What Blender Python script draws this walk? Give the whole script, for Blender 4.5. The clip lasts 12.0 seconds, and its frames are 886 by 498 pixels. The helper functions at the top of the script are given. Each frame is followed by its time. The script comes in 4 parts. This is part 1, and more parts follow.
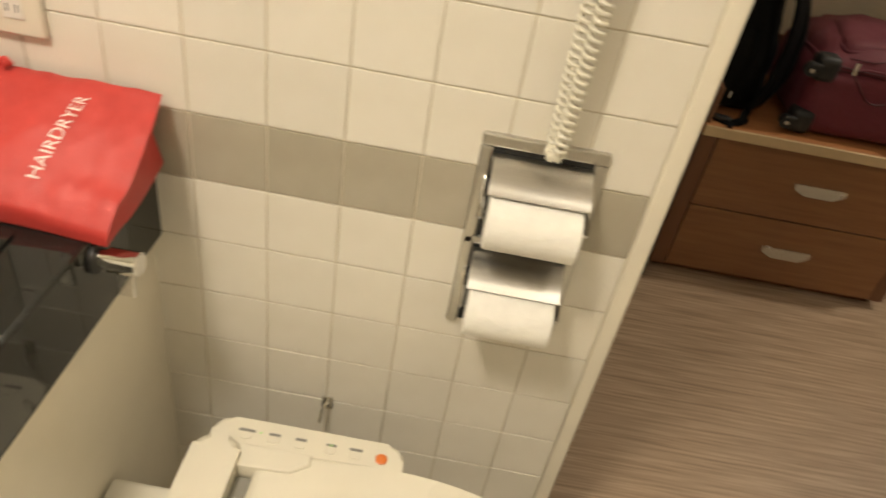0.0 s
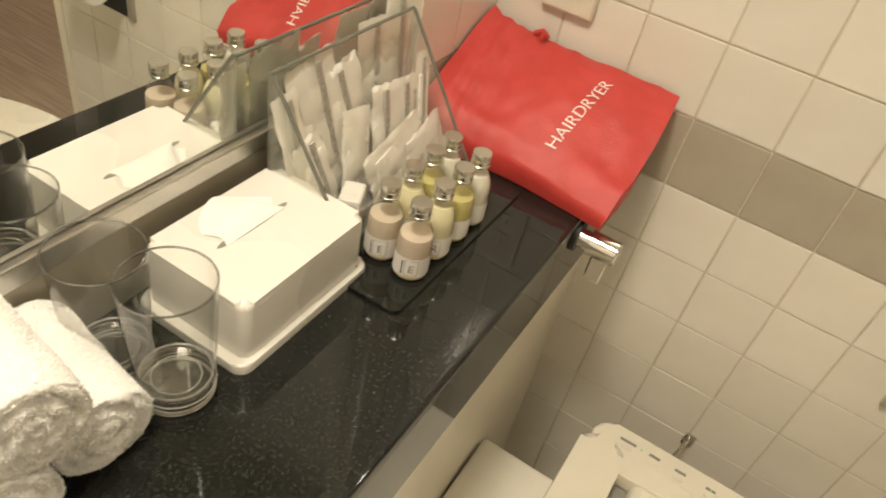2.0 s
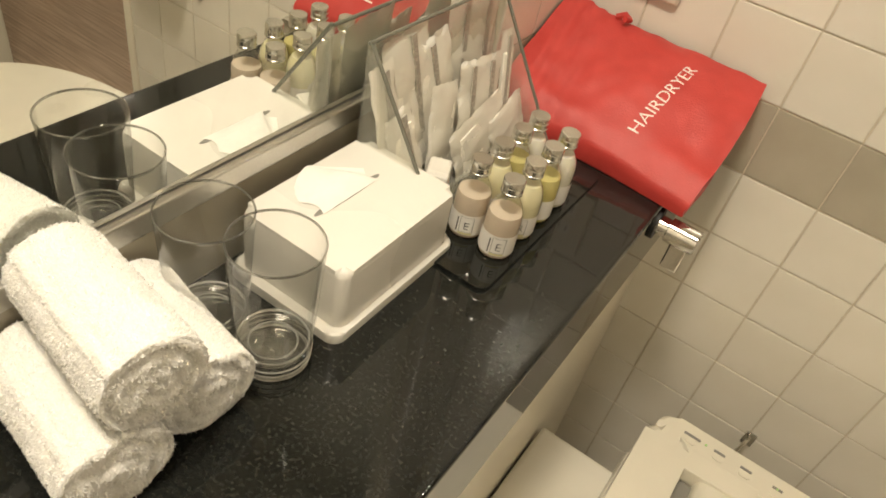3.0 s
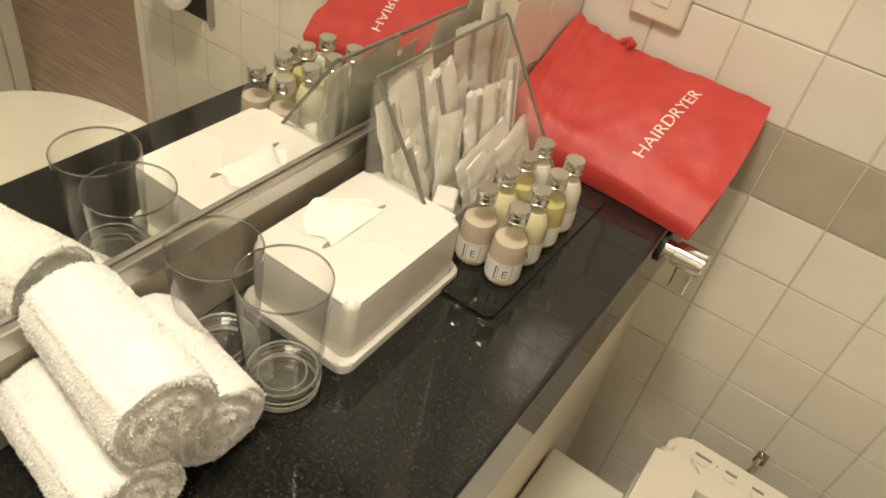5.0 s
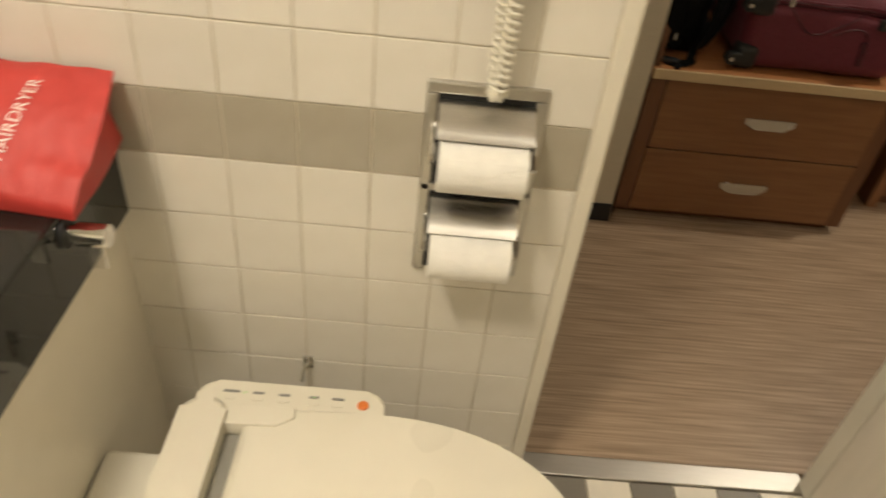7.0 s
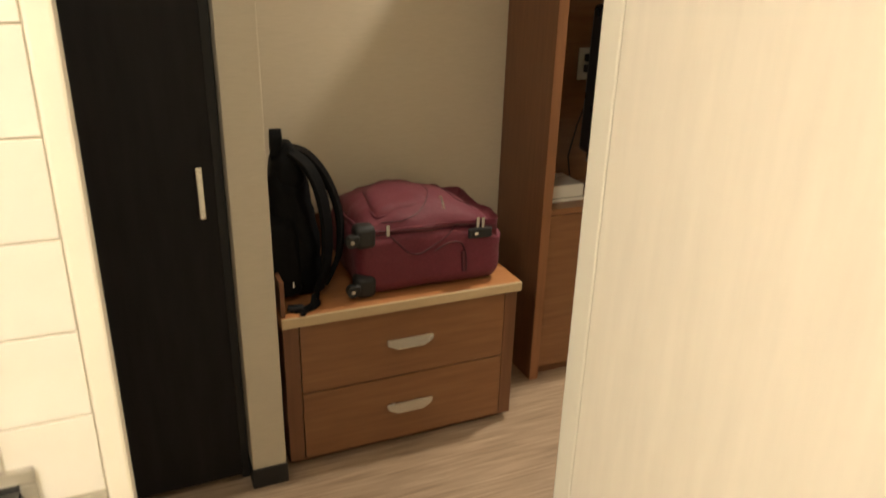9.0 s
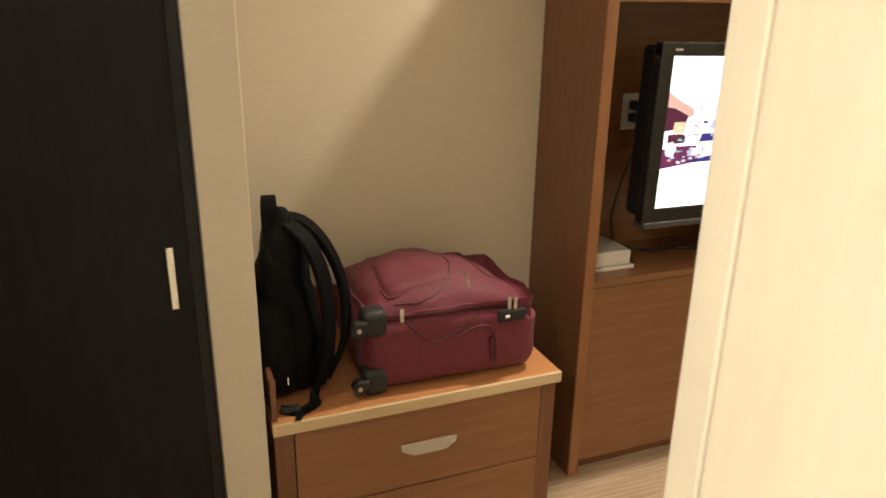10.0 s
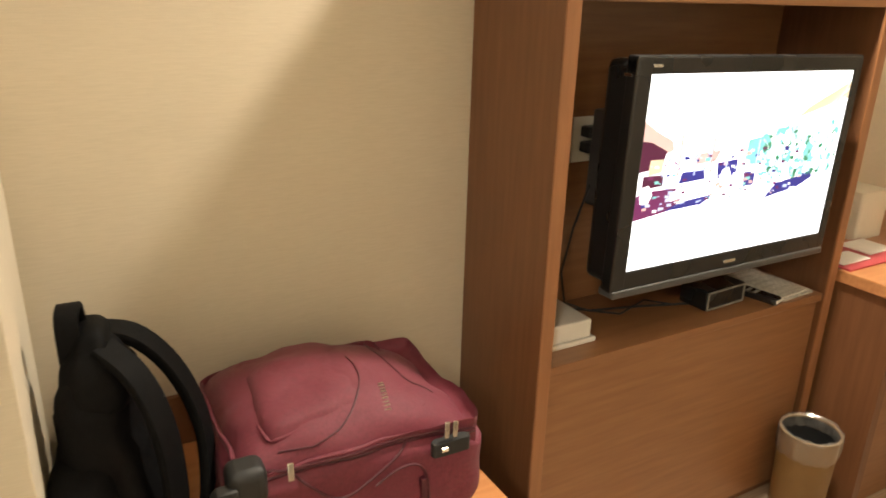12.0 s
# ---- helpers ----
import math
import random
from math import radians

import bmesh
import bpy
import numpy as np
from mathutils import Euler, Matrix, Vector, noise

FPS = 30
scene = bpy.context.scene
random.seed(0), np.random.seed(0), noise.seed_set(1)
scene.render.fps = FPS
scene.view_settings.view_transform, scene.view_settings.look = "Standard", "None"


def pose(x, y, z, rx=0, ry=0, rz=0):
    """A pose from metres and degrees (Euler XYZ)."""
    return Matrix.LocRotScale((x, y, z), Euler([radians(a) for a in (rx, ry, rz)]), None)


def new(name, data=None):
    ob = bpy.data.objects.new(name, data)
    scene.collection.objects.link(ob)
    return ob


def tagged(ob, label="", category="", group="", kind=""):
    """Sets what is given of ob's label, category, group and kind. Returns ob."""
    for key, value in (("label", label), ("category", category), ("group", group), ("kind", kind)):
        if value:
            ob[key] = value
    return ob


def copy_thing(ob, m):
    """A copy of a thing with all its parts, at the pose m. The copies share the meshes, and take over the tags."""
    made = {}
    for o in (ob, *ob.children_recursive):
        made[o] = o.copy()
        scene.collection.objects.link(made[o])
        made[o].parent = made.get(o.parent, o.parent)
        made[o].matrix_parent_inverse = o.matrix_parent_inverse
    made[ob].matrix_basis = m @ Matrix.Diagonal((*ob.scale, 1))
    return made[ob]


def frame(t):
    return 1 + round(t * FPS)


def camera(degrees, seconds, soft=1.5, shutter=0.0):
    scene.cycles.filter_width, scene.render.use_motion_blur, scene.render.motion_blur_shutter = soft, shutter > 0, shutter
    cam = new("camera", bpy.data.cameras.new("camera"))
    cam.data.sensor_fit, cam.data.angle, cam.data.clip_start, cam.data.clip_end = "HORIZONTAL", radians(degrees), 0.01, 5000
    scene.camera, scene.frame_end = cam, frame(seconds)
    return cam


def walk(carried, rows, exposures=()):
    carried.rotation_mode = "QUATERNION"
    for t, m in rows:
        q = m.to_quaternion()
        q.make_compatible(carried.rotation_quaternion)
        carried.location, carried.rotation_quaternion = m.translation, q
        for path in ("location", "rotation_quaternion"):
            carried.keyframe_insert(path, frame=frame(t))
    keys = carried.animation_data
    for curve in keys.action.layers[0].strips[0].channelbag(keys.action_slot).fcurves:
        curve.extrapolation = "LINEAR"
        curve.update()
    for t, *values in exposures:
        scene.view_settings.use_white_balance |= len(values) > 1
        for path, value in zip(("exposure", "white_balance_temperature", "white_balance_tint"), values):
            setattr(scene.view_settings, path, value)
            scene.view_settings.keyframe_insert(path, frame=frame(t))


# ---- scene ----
# ---- camera and walk ----
cam = camera(63.1, 12.0, soft=1.7, shutter=0.35)
# seconds, eye x y z, yaw, pitch, lean
PATH = [
    (0, 0.2433, -0.7866, 1.2967, -0.217, -37.652, 10.663),
    (0.5, 0.1659, -0.8105, 1.2766, 9.904, -37.005, 10.329),
    (1, 0.0892, -0.8247, 1.2681, 15.875, -38.328, 10.965),
    (1.5, 0.0257, -0.8472, 1.2564, 20.050, -39.422, 12.409),
    (2, -0.0171, -0.8664, 1.2356, 23.319, -40.362, 13.060),
    (2.5, -0.0421, -0.8895, 1.2148, 25.241, -40.641, 13.290),
    (3, -0.0607, -0.9023, 1.2063, 25.694, -41.072, 13.635),
    (5, -0.0595, -0.8978, 1.2253, 27.368, -40.396, 11.975),
    (5.5, -0.0344, -0.8848, 1.2308, 24.921, -39.903, 11.322),
    (6, 0.0752, -0.8545, 1.2665, 21.864, -40.188, 7.875),
    (6.5, 0.1836, -0.8493, 1.2857, 10.663, -39.479, 7.607),
    (7, 0.2745, -0.8457, 1.2930, -2.627, -39.116, 6.783),
    (7.5, 0.4072, -0.8427, 1.2997, -12.254, -37.004, 5.336),
    (7.7, 0.4575, -0.8393, 1.3104, -14.885, -35.836, 4.344),
    (9.3, 0.5971, -0.6579, 1.3944, -24.072, -19.851, 1.311),
    (9.5, 0.6275, -0.5742, 1.3931, -23.774, -19.347, 1.413),
    (10, 0.6991, -0.4181, 1.3830, -21.932, -19.085, 0.952),
    (10.5, 0.7686, -0.2695, 1.4243, -19.892, -20.176, 0.372),
    (11, 0.8275, -0.1450, 1.4182, -20.630, -19.471, 0.472),
    (11.5, 0.8695, 0.0074, 1.4272, -25.427, -20.001, 1.391),
    (12, 0.9116, 0.1054, 1.3934, -29.917, -19.625, 1.577),
]
EXPOSURE = [(0.0, 0.18), (1.0, 0.12), (2.0, 0.0), (5.5, -0.06), (6.5, 0.04), (7.0, 0.04), (7.5, 0.18), (7.7, 0.2), (9.3, 0.98), (9.8, 1.16), (10.5, 1.60), (11.4, 1.86), (12.0, 1.76)]
walk(cam, [(t, pose(x, y, z, 90 + pitch, 0, yaw) @ pose(0, 0, 0, 0, 0, lean)) for t, x, y, z, yaw, pitch, lean in PATH], EXPOSURE)

# ---- world and lamps ----
world = bpy.data.worlds.new("night")
world.use_nodes = True
world.node_tree.nodes["Background"].inputs[0].default_value = (1.0, 0.85, 0.65, 1)
world.node_tree.nodes["Background"].inputs[1].default_value = 0.02
scene.world = world


def downlight(name, x, y, z, watts, size, colour=(1.0, 0.895, 0.725), spread=160):
    data = bpy.data.lights.new(name, "AREA")
    data.shape, data.size, data.energy, data.color, data.spread = "DISK", size, watts, colour, radians(spread)
    ob = new(name, data)
    ob.matrix_world = pose(x, y, z)
    return ob


downlight("bathroom_downlight", -0.30, -0.92, 2.285, 19.5, 0.32)
# Added fill for sides turned from the downlight; no second lamp is known.
downlight("bathroom_lamp", 0.75, -0.75, 2.285, 2.7, 0.16)
downlight("hall_downlight", 2.22, 1.12, 2.385, 14.5, 0.10)
downlight("room_downlight", 2.9, -0.1, 2.385, 12.5, 0.5)
# Added fill that brightens the hall floor and wall end; no known lamp.
downlight("entry_downlight", 0.3, 0.48, 2.385, 2.2, 0.12)
bulb = bpy.data.lights.new("bedside_lamp", "POINT")
bulb.energy, bulb.color, bulb.shadow_soft_size = 34.0, (1.0, 0.86, 0.66), 0.10
new("bedside_lamp", bulb).matrix_world = pose(2.75, -1.5, 1.62)


# ---- materials ----
def material(name, colour, rough=0.5, metal=0.0, second=None, scale=20.0, stretch=(1, 1, 1), bump=0.0, bump_scale=200.0, coat=0.0, spread=0.0, detail=4.0, contrast=(0.3, 0.7), rough_var=0.08, spec=0.5, sheen=0.0):
    m = bpy.data.materials.new(name)
    m.use_nodes = True
    nt = m.node_tree
    p = nt.nodes["Principled BSDF"]
    p.inputs["Roughness"].default_value, p.inputs["Metallic"].default_value = rough, metal
    p.inputs["Coat Weight"].default_value = coat
    p.inputs["Coat Roughness"].default_value = 0.08
    p.inputs["Specular IOR Level"].default_value, p.inputs["Sheen Weight"].default_value = spec, sheen
    geo = nt.nodes.new("ShaderNodeTexCoord")
    mp = nt.nodes.new("ShaderNodeMapping")
    mp.inputs["Scale"].default_value = stretch
    nt.links.new(geo.outputs["Object"], mp.inputs["Vector"])
    n1 = nt.nodes.new("ShaderNodeTexNoise")
    n1.inputs["Scale"].default_value, n1.inputs["Detail"].default_value = scale, detail
    nt.links.new(mp.outputs[0], n1.inputs["Vector"])
    ramp = nt.nodes.new("ShaderNodeValToRGB")
    ramp.color_ramp.elements[0].position, ramp.color_ramp.elements[1].position = contrast
    ramp.color_ramp.elements[0].color = (*colour, 1)
    ramp.color_ramp.elements[1].color = (*(second or [min(1, c * 1.08) for c in colour]), 1)
    nt.links.new(n1.outputs["Fac"], ramp.inputs[0])
    out = ramp.outputs[0]
    if spread:
        info = nt.nodes.new("ShaderNodeObjectInfo")
        r = nt.nodes.new("ShaderNodeMapRange")
        r.inputs["To Min"].default_value, r.inputs["To Max"].default_value = 1 - spread, 1 + spread
        nt.links.new(info.outputs["Random"], r.inputs["Value"])
        hsv = nt.nodes.new("ShaderNodeHueSaturation")
        nt.links.new(r.outputs[0], hsv.inputs["Value"])
        nt.links.new(out, hsv.inputs["Color"])
        out = hsv.outputs[0]
    nt.links.new(out, p.inputs["Base Color"])
    n3 = nt.nodes.new("ShaderNodeTexNoise")
    n3.inputs["Scale"].default_value = scale * 0.35
    nt.links.new(geo.outputs["Object"], n3.inputs["Vector"])
    rr = nt.nodes.new("ShaderNodeMapRange")
    rr.inputs["To Min"].default_value, rr.inputs["To Max"].default_value = max(0.01, rough - rough_var), min(1, rough + rough_var)
    nt.links.new(n3.outputs["Fac"], rr.inputs["Value"])
    nt.links.new(rr.outputs[0], p.inputs["Roughness"])
    if bump:
        n2 = nt.nodes.new("ShaderNodeTexNoise")
        n2.inputs["Scale"].default_value, n2.inputs["Detail"].default_value = bump_scale, 3
        nt.links.new(mp.outputs[0], n2.inputs["Vector"])
        b = nt.nodes.new("ShaderNodeBump")
        b.inputs["Strength"].default_value, b.inputs["Distance"].default_value = bump, 0.002
        nt.links.new(n2.outputs["Fac"], b.inputs["Height"])
        nt.links.new(b.outputs[0], p.inputs["Normal"])
    return m


def glow(name, colour, strength):
    m = bpy.data.materials.new(name)
    m.use_nodes = True
    p = m.node_tree.nodes["Principled BSDF"]
    p.inputs["Base Color"].default_value = (*colour, 1)
    p.inputs["Emission Color"].default_value, p.inputs["Emission Strength"].default_value = (*colour, 1), strength
    return m


TILE = material("glazed_tile", (0.74, 0.70, 0.61), 0.16, second=(0.80, 0.76, 0.68), scale=9, bump=0.06, bump_scale=30, spread=0.03)
BAND = material("band_tile", (0.40, 0.36, 0.28), 0.2, second=(0.45, 0.41, 0.33), scale=14, bump=0.06, bump_scale=30, spread=0.03)
GROUT = material("grout", (0.60, 0.54, 0.43), 0.85, scale=60, bump=0.3, bump_scale=300)
PAINT = material("cream_enamel", (0.76, 0.71, 0.60), 0.32, scale=6, bump=0.05, bump_scale=120)
DOORPAINT = material("white_door_film", (0.78, 0.71, 0.60), 0.42, scale=5, stretch=(8, 8, 1), bump=0.05, bump_scale=160)
WALLPAPER = material("woven_wallpaper", (0.585, 0.522, 0.405), 0.8, second=(0.635, 0.568, 0.448), scale=34, stretch=(1, 1, 18), bump=0.25, bump_scale=70, contrast=(0.3, 0.7))
PLASTER = material("ceiling_paint", (0.75, 0.71, 0.62), 0.8, scale=40, bump=0.1)
GRANITE = material("black_granite", (0.008, 0.009, 0.008), 0.05, second=(0.027, 0.028, 0.024), scale=330, contrast=(0.45, 0.85), detail=3, rough_var=0.02)
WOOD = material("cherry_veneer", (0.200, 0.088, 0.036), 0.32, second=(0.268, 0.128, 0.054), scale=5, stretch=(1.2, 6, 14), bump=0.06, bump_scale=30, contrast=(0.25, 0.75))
# Upright grain; base colour also darkened for the weaker light on side panels.
WOODUPSHADE = material("cherry_veneer_upright_shaded", (0.135, 0.057, 0.025), 0.36, second=(0.185, 0.081, 0.036), scale=5, stretch=(14, 14, 1.0), bump=0.06, bump_scale=30, contrast=(0.25, 0.75))
EDGING = material("pale_edging", (0.55, 0.42, 0.25), 0.4, scale=20, stretch=(1, 8, 8))
WOODTOP = material("light_cherry_top", (0.38, 0.16, 0.06), 0.3, second=(0.48, 0.22, 0.09), scale=5, stretch=(1.2, 12, 12), bump=0.05, bump_scale=30)
# Cherry made lighter to paint in the light on the front edges.
WOODEDGELIT = material("cherry_edge_banding_lit", (0.25, 0.108, 0.044), 0.34, second=(0.31, 0.14, 0.06), scale=5, stretch=(14, 14, 1.0))
FLOORING = material("oak_vinyl", (0.26, 0.18, 0.115), 0.42, second=(0.47, 0.345, 0.235), scale=15, stretch=(0.30, 9, 1), bump=0.12, bump_scale=24, contrast=(0.34, 0.68), detail=9)
DARKDOOR = material("wenge_film", (0.0070, 0.0066, 0.0066), 0.55, second=(0.013, 0.012, 0.012), scale=12, stretch=(3, 3, 0.4), bump=0.08, bump_scale=60, spec=0.2)
BLACK = material("black_rubber_and_shade", (0.012, 0.012, 0.012), 0.55, scale=40, bump=0.1)
PLASTIC = material("white_plastic", (0.73, 0.705, 0.645), 0.28, scale=8)
CERAMIC = material("sanitary_ceramic", (0.74, 0.71, 0.62), 0.14, scale=6)
IVORY = material("ivory_plastic", (0.70, 0.66, 0.55), 0.3, scale=8)
GREYPL = material("grey_plastic_and_slot_shade", (0.25, 0.24, 0.21), 0.4, scale=10)
CHROME = material("chrome", (0.75, 0.74, 0.72), 0.1, 1.0, scale=20, rough_var=0.05)
STEEL = material("brushed_steel", (0.55, 0.53, 0.49), 0.36, 1.0, scale=30, stretch=(1, 12, 12))
NICKEL = material("satin_nickel", (0.74, 0.72, 0.67), 0.25, 1.0, scale=30, stretch=(1, 10, 10))
PAPER = material("tissue_paper", (0.82, 0.80, 0.75), 0.9, scale=40, bump=0.25, bump_scale=350)
TERRY = material("terry_cloth", (0.82, 0.80, 0.75), 0.95, second=(0.90, 0.88, 0.83), scale=260, bump=0.5, bump_scale=420, sheen=0.15, spec=0.2)
for key, val in (("Subsurface Weight", 0.5), ("Subsurface Radius", (0.004, 0.004, 0.0036)), ("Subsurface Scale", 1.0)):
    TERRY.node_tree.nodes["Principled BSDF"].inputs[key].default_value = val
LOOPS = material("terry_loops", (0.92, 0.90, 0.86), 1.0, spec=0.0, sheen=0.2)
RED = material("red_nonwoven", (0.47, 0.040, 0.033), 0.5, second=(0.54, 0.052, 0.044), scale=30, bump=0.25, bump_scale=500)
WHITEINK = material("white_ink", (0.85, 0.80, 0.76), 0.6)
DARKINK = material("dark_ink", (0.05, 0.05, 0.05), 0.6)
GREYINK = material("grey_ink", (0.22, 0.21, 0.19), 0.6)
ORANGE = material("orange_button", (0.75, 0.20, 0.04), 0.4)
GREENLED = glow("green_indicator", (0.35, 0.6, 0.2), 0.12)
ALU = material("aluminium_cap", (0.66, 0.65, 0.61), 0.26, 1.0, scale=60)
BURGUNDY = material("burgundy_nylon", (0.105, 0.010, 0.022), 0.62, second=(0.15, 0.016, 0.034), scale=160, bump=0.5, bump_scale=700, sheen=0.05)
BURGDARK = material("burgundy_piping", (0.06, 0.006, 0.014), 0.5, scale=100)
NYLON = material("black_nylon", (0.0022, 0.0022, 0.0025), 0.65, second=(0.0045, 0.0045, 0.005), scale=120, bump=0.3, bump_scale=700, spec=0.10)
TVBODY = material("black_gloss_plastic", (0.012, 0.012, 0.012), 0.28, scale=20)
TVGREY = material("grey_gloss_plastic", (0.06, 0.06, 0.06), 0.3, scale=20)
CHECKW = material("white_floor_tile", (0.72, 0.67, 0.57), 0.3, scale=20, spread=0.05)
CHECKG = material("grey_floor_tile", (0.20, 0.18, 0.15), 0.35, scale=20, spread=0.08)
STRIPE = material("taupe_stripe", (0.36, 0.34, 0.29), 0.5, second=(0.48, 0.45, 0.39), scale=300, contrast=(0.45, 0.6))
COTTON = material("cotton_filling", (0.88, 0.85, 0.77), 0.9, scale=60, bump=0.3, bump_scale=200)
LABEL = material("bottle_label", (0.82, 0.80, 0.76), 0.5, scale=40)
LABELTINT = material("label_yellow", (0.66, 0.62, 0.34), 0.5)
BINBODY = material("tan_bin", (0.19, 0.108, 0.034), 0.5, scale=30)


def thin_glass(name, tint, gloss_rough=0.02, ior=1.5, veil=0.0, haze_colour=(0.8, 0.78, 0.7), through_light=True):
    """Thin clear wall: see-through, with a mirror sheen that grows at grazing angles."""
    m = bpy.data.materials.new(name)
    m.use_nodes = True
    nt = m.node_tree
    nt.nodes.remove(nt.nodes["Principled BSDF"])
    clear, gloss, mix, lw, pw, ml = (nt.nodes.new(k) for k in ("ShaderNodeBsdfTransparent", "ShaderNodeBsdfGlossy", "ShaderNodeMixShader", "ShaderNodeLayerWeight", "ShaderNodeMath", "ShaderNodeMath"))
    clear.inputs[0].default_value = (*tint, 1)
    gloss.inputs["Roughness"].default_value = gloss_rough
    lw.inputs["Blend"].default_value = 0.5
    pw.operation, pw.inputs[1].default_value = "POWER", 4.0
    ml.operation, ml.inputs[1].default_value, ml.inputs[2].default_value = "MULTIPLY_ADD", 0.55, (ior - 1) ** 2 / (ior + 1) ** 2
    nt.links.new(lw.outputs["Facing"], pw.inputs[0])
    nt.links.new(pw.outputs[0], ml.inputs[0])
    nt.links.new(ml.outputs[0], mix.inputs[0])
    nt.links.new(clear.outputs[0], mix.inputs[1])
    nt.links.new(gloss.outputs[0], mix.inputs[2])
    last = mix
    if veil:
        haze, add = nt.nodes.new("ShaderNodeBsdfTranslucent" if through_light else "ShaderNodeBsdfDiffuse"), nt.nodes.new("ShaderNodeMixShader")
        haze.inputs[0].default_value = (*haze_colour, 1)
        add.inputs[0].default_value = veil
        nt.links.new(mix.outputs[0], add.inputs[1])
        nt.links.new(haze.outputs[0], add.inputs[2])
        last = add
    nt.links.new(last.outputs[0], nt.nodes["Material Output"].inputs[0])
    return m


BOTTLE = thin_glass("clear_bottle", (0.95, 0.95, 0.93), 0.04, 1.5, 0.03, (0.95, 0.93, 0.86), False)
TUMBLER = thin_glass("tumbler_glass", (0.985, 0.985, 0.975), 0.02, 1.4, 0.004, (0.95, 0.93, 0.86), False)
TUMBLERBASE = thin_glass("tumbler_base_glass", (0.93, 0.93, 0.91), 0.02, 2.3, 0.02, (0.92, 0.90, 0.83), False)
# Whitened, strongly reflecting glass for the painted glints in the tumbler base.
RING = thin_glass("glint_ring_glass", (0.75, 0.75, 0.72), 0.04, 3.4, 0.22, (0.95, 0.93, 0.86), False)
RIM = thin_glass("tumbler_rim_glass", (0.50, 0.50, 0.47), 0.05, 2.6, 0.06, (0.9, 0.88, 0.8), False)
ACRYLIC = thin_glass("clear_acrylic", (0.975, 0.98, 0.96), 0.05, 1.45, 0.09, (0.97, 0.95, 0.86), False)
BINFILM = thin_glass("clear_bin_bag", (0.90, 0.88, 0.84), 0.08, 2.2, 0.08, (0.85, 0.82, 0.75), False)
PACKET = thin_glass("frosted_wrapper", (0.97, 0.95, 0.91), 0.16, 1.45, 0.62, (0.99, 0.96, 0.87), False)
ACRYLEDGE = material("acrylic_edge", (0.16, 0.16, 0.13), 0.25)
MIRROR = material("mirror_silver", (0.86, 0.87, 0.84), 0.012, 1.0, rough_var=0.004)


# ---- building helpers ----
def mark_flat(bm, faces):
    """Faces that stay flat beside their rounded edges."""
    lay = bm.faces.layers.int.get("flat")
    for f in faces:
        f[lay] = 1


def finish(bm, me, mat, angle):
    lay = bm.faces.layers.int.get("flat")
    flags = [f[lay] for f in bm.faces] if lay else []
    bm.to_mesh(me)
    bm.free()
    me.materials.append(mat)
    me.shade_smooth()
    me.set_sharp_from_angle(angle=radians(angle))
    for p, k in zip(me.polygons, flags):
        if k:
            p.use_smooth = False


def part(name, bm, mat, parent=None, label="", angle=38):
    me = bpy.data.meshes.new(name)
    bmesh.ops.recalc_face_normals(bm, faces=bm.faces[:])
    finish(bm, me, mat, angle)
    ob = new(name, me)
    if parent:
        ob.parent = parent
    if label:
        ob["label"] = label
    return ob


def thing(name, place, label, category, group="", turn=0.0):
    ob = new(name)
    ob.empty_display_size = 0.05
    ob.matrix_basis = pose(*place, 0, 0, turn)
    return tagged(ob, label, category, group)


def bm_box(x0, y0, z0, x1, y1, z1, bevel=0.0, seg=2):
    bm = bmesh.new()
    bm.faces.layers.int.new("flat")
    bmesh.ops.create_cube(bm, size=1.0)
    for v in bm.verts:
        v.co = Vector((x0 + (v.co.x + 0.5) * (x1 - x0), y0 + (v.co.y + 0.5) * (y1 - y0), z0 + (v.co.z + 0.5) * (z1 - z0)))
    if bevel:
        made = set(bmesh.ops.bevel(bm, geom=bm.edges[:], offset=bevel, segments=seg, profile=0.5, affect="EDGES", clamp_overlap=True)["faces"])
        mark_flat(bm, [f for f in bm.faces if f not in made])
    return bm


def bm_lathe(profile, n=32, squash=1.0):
    bm = bmesh.new()
    rings = []
    for r, z in profile:
        if r < 1e-6:
            rings.append([bm.verts.new((0, 0, z))])
        else:
            rings.append([bm.verts.new((r * math.cos(2 * math.pi * i / n), r * squash * math.sin(2 * math.pi * i / n), z)) for i in range(n)])
    for a, b in zip(rings, rings[1:]):
        for i in range(n):
            j = (i + 1) % n
            if len(a) == 1 and len(b) == 1:
                continue
            if len(a) == 1:
                bm.faces.new((a[0], b[i], b[j]))
            elif len(b) == 1:
                bm.faces.new((a[i], b[0], a[j]))
            else:
                bm.faces.new((a[i], b[i], b[j], a[j]))
    return bm


def bm_tube(points, radius, n=8, closed=False):
    bm = bmesh.new()
    pts = [Vector(p) for p in points]
    radii = radius if isinstance(radius, (list, tuple)) else [radius] * len(pts)
    rings = []
    up = Vector((0.13, 0.21, 0.97))
    for i, p in enumerate(pts):
        d = (pts[min(i + 1, len(pts) - 1)] - pts[max(i - 1, 0)]).normalized()
        a = d.cross(up)
        a = a.normalized() if a.length > 1e-4 else d.orthogonal().normalized()
        up = a.cross(d)
        rings.append([bm.verts.new(p + radii[i] * (math.cos(2 * math.pi * k / n) * a + math.sin(2 * math.pi * k / n) * up)) for k in range(n)])
    for a, b in zip(rings, rings[1:]):
        for k in range(n):
            bm.faces.new((a[k], a[(k + 1) % n], b[(k + 1) % n], b[k]))
    bm.faces.new(rings[0][::-1])
    bm.faces.new(rings[-1])
    return bm


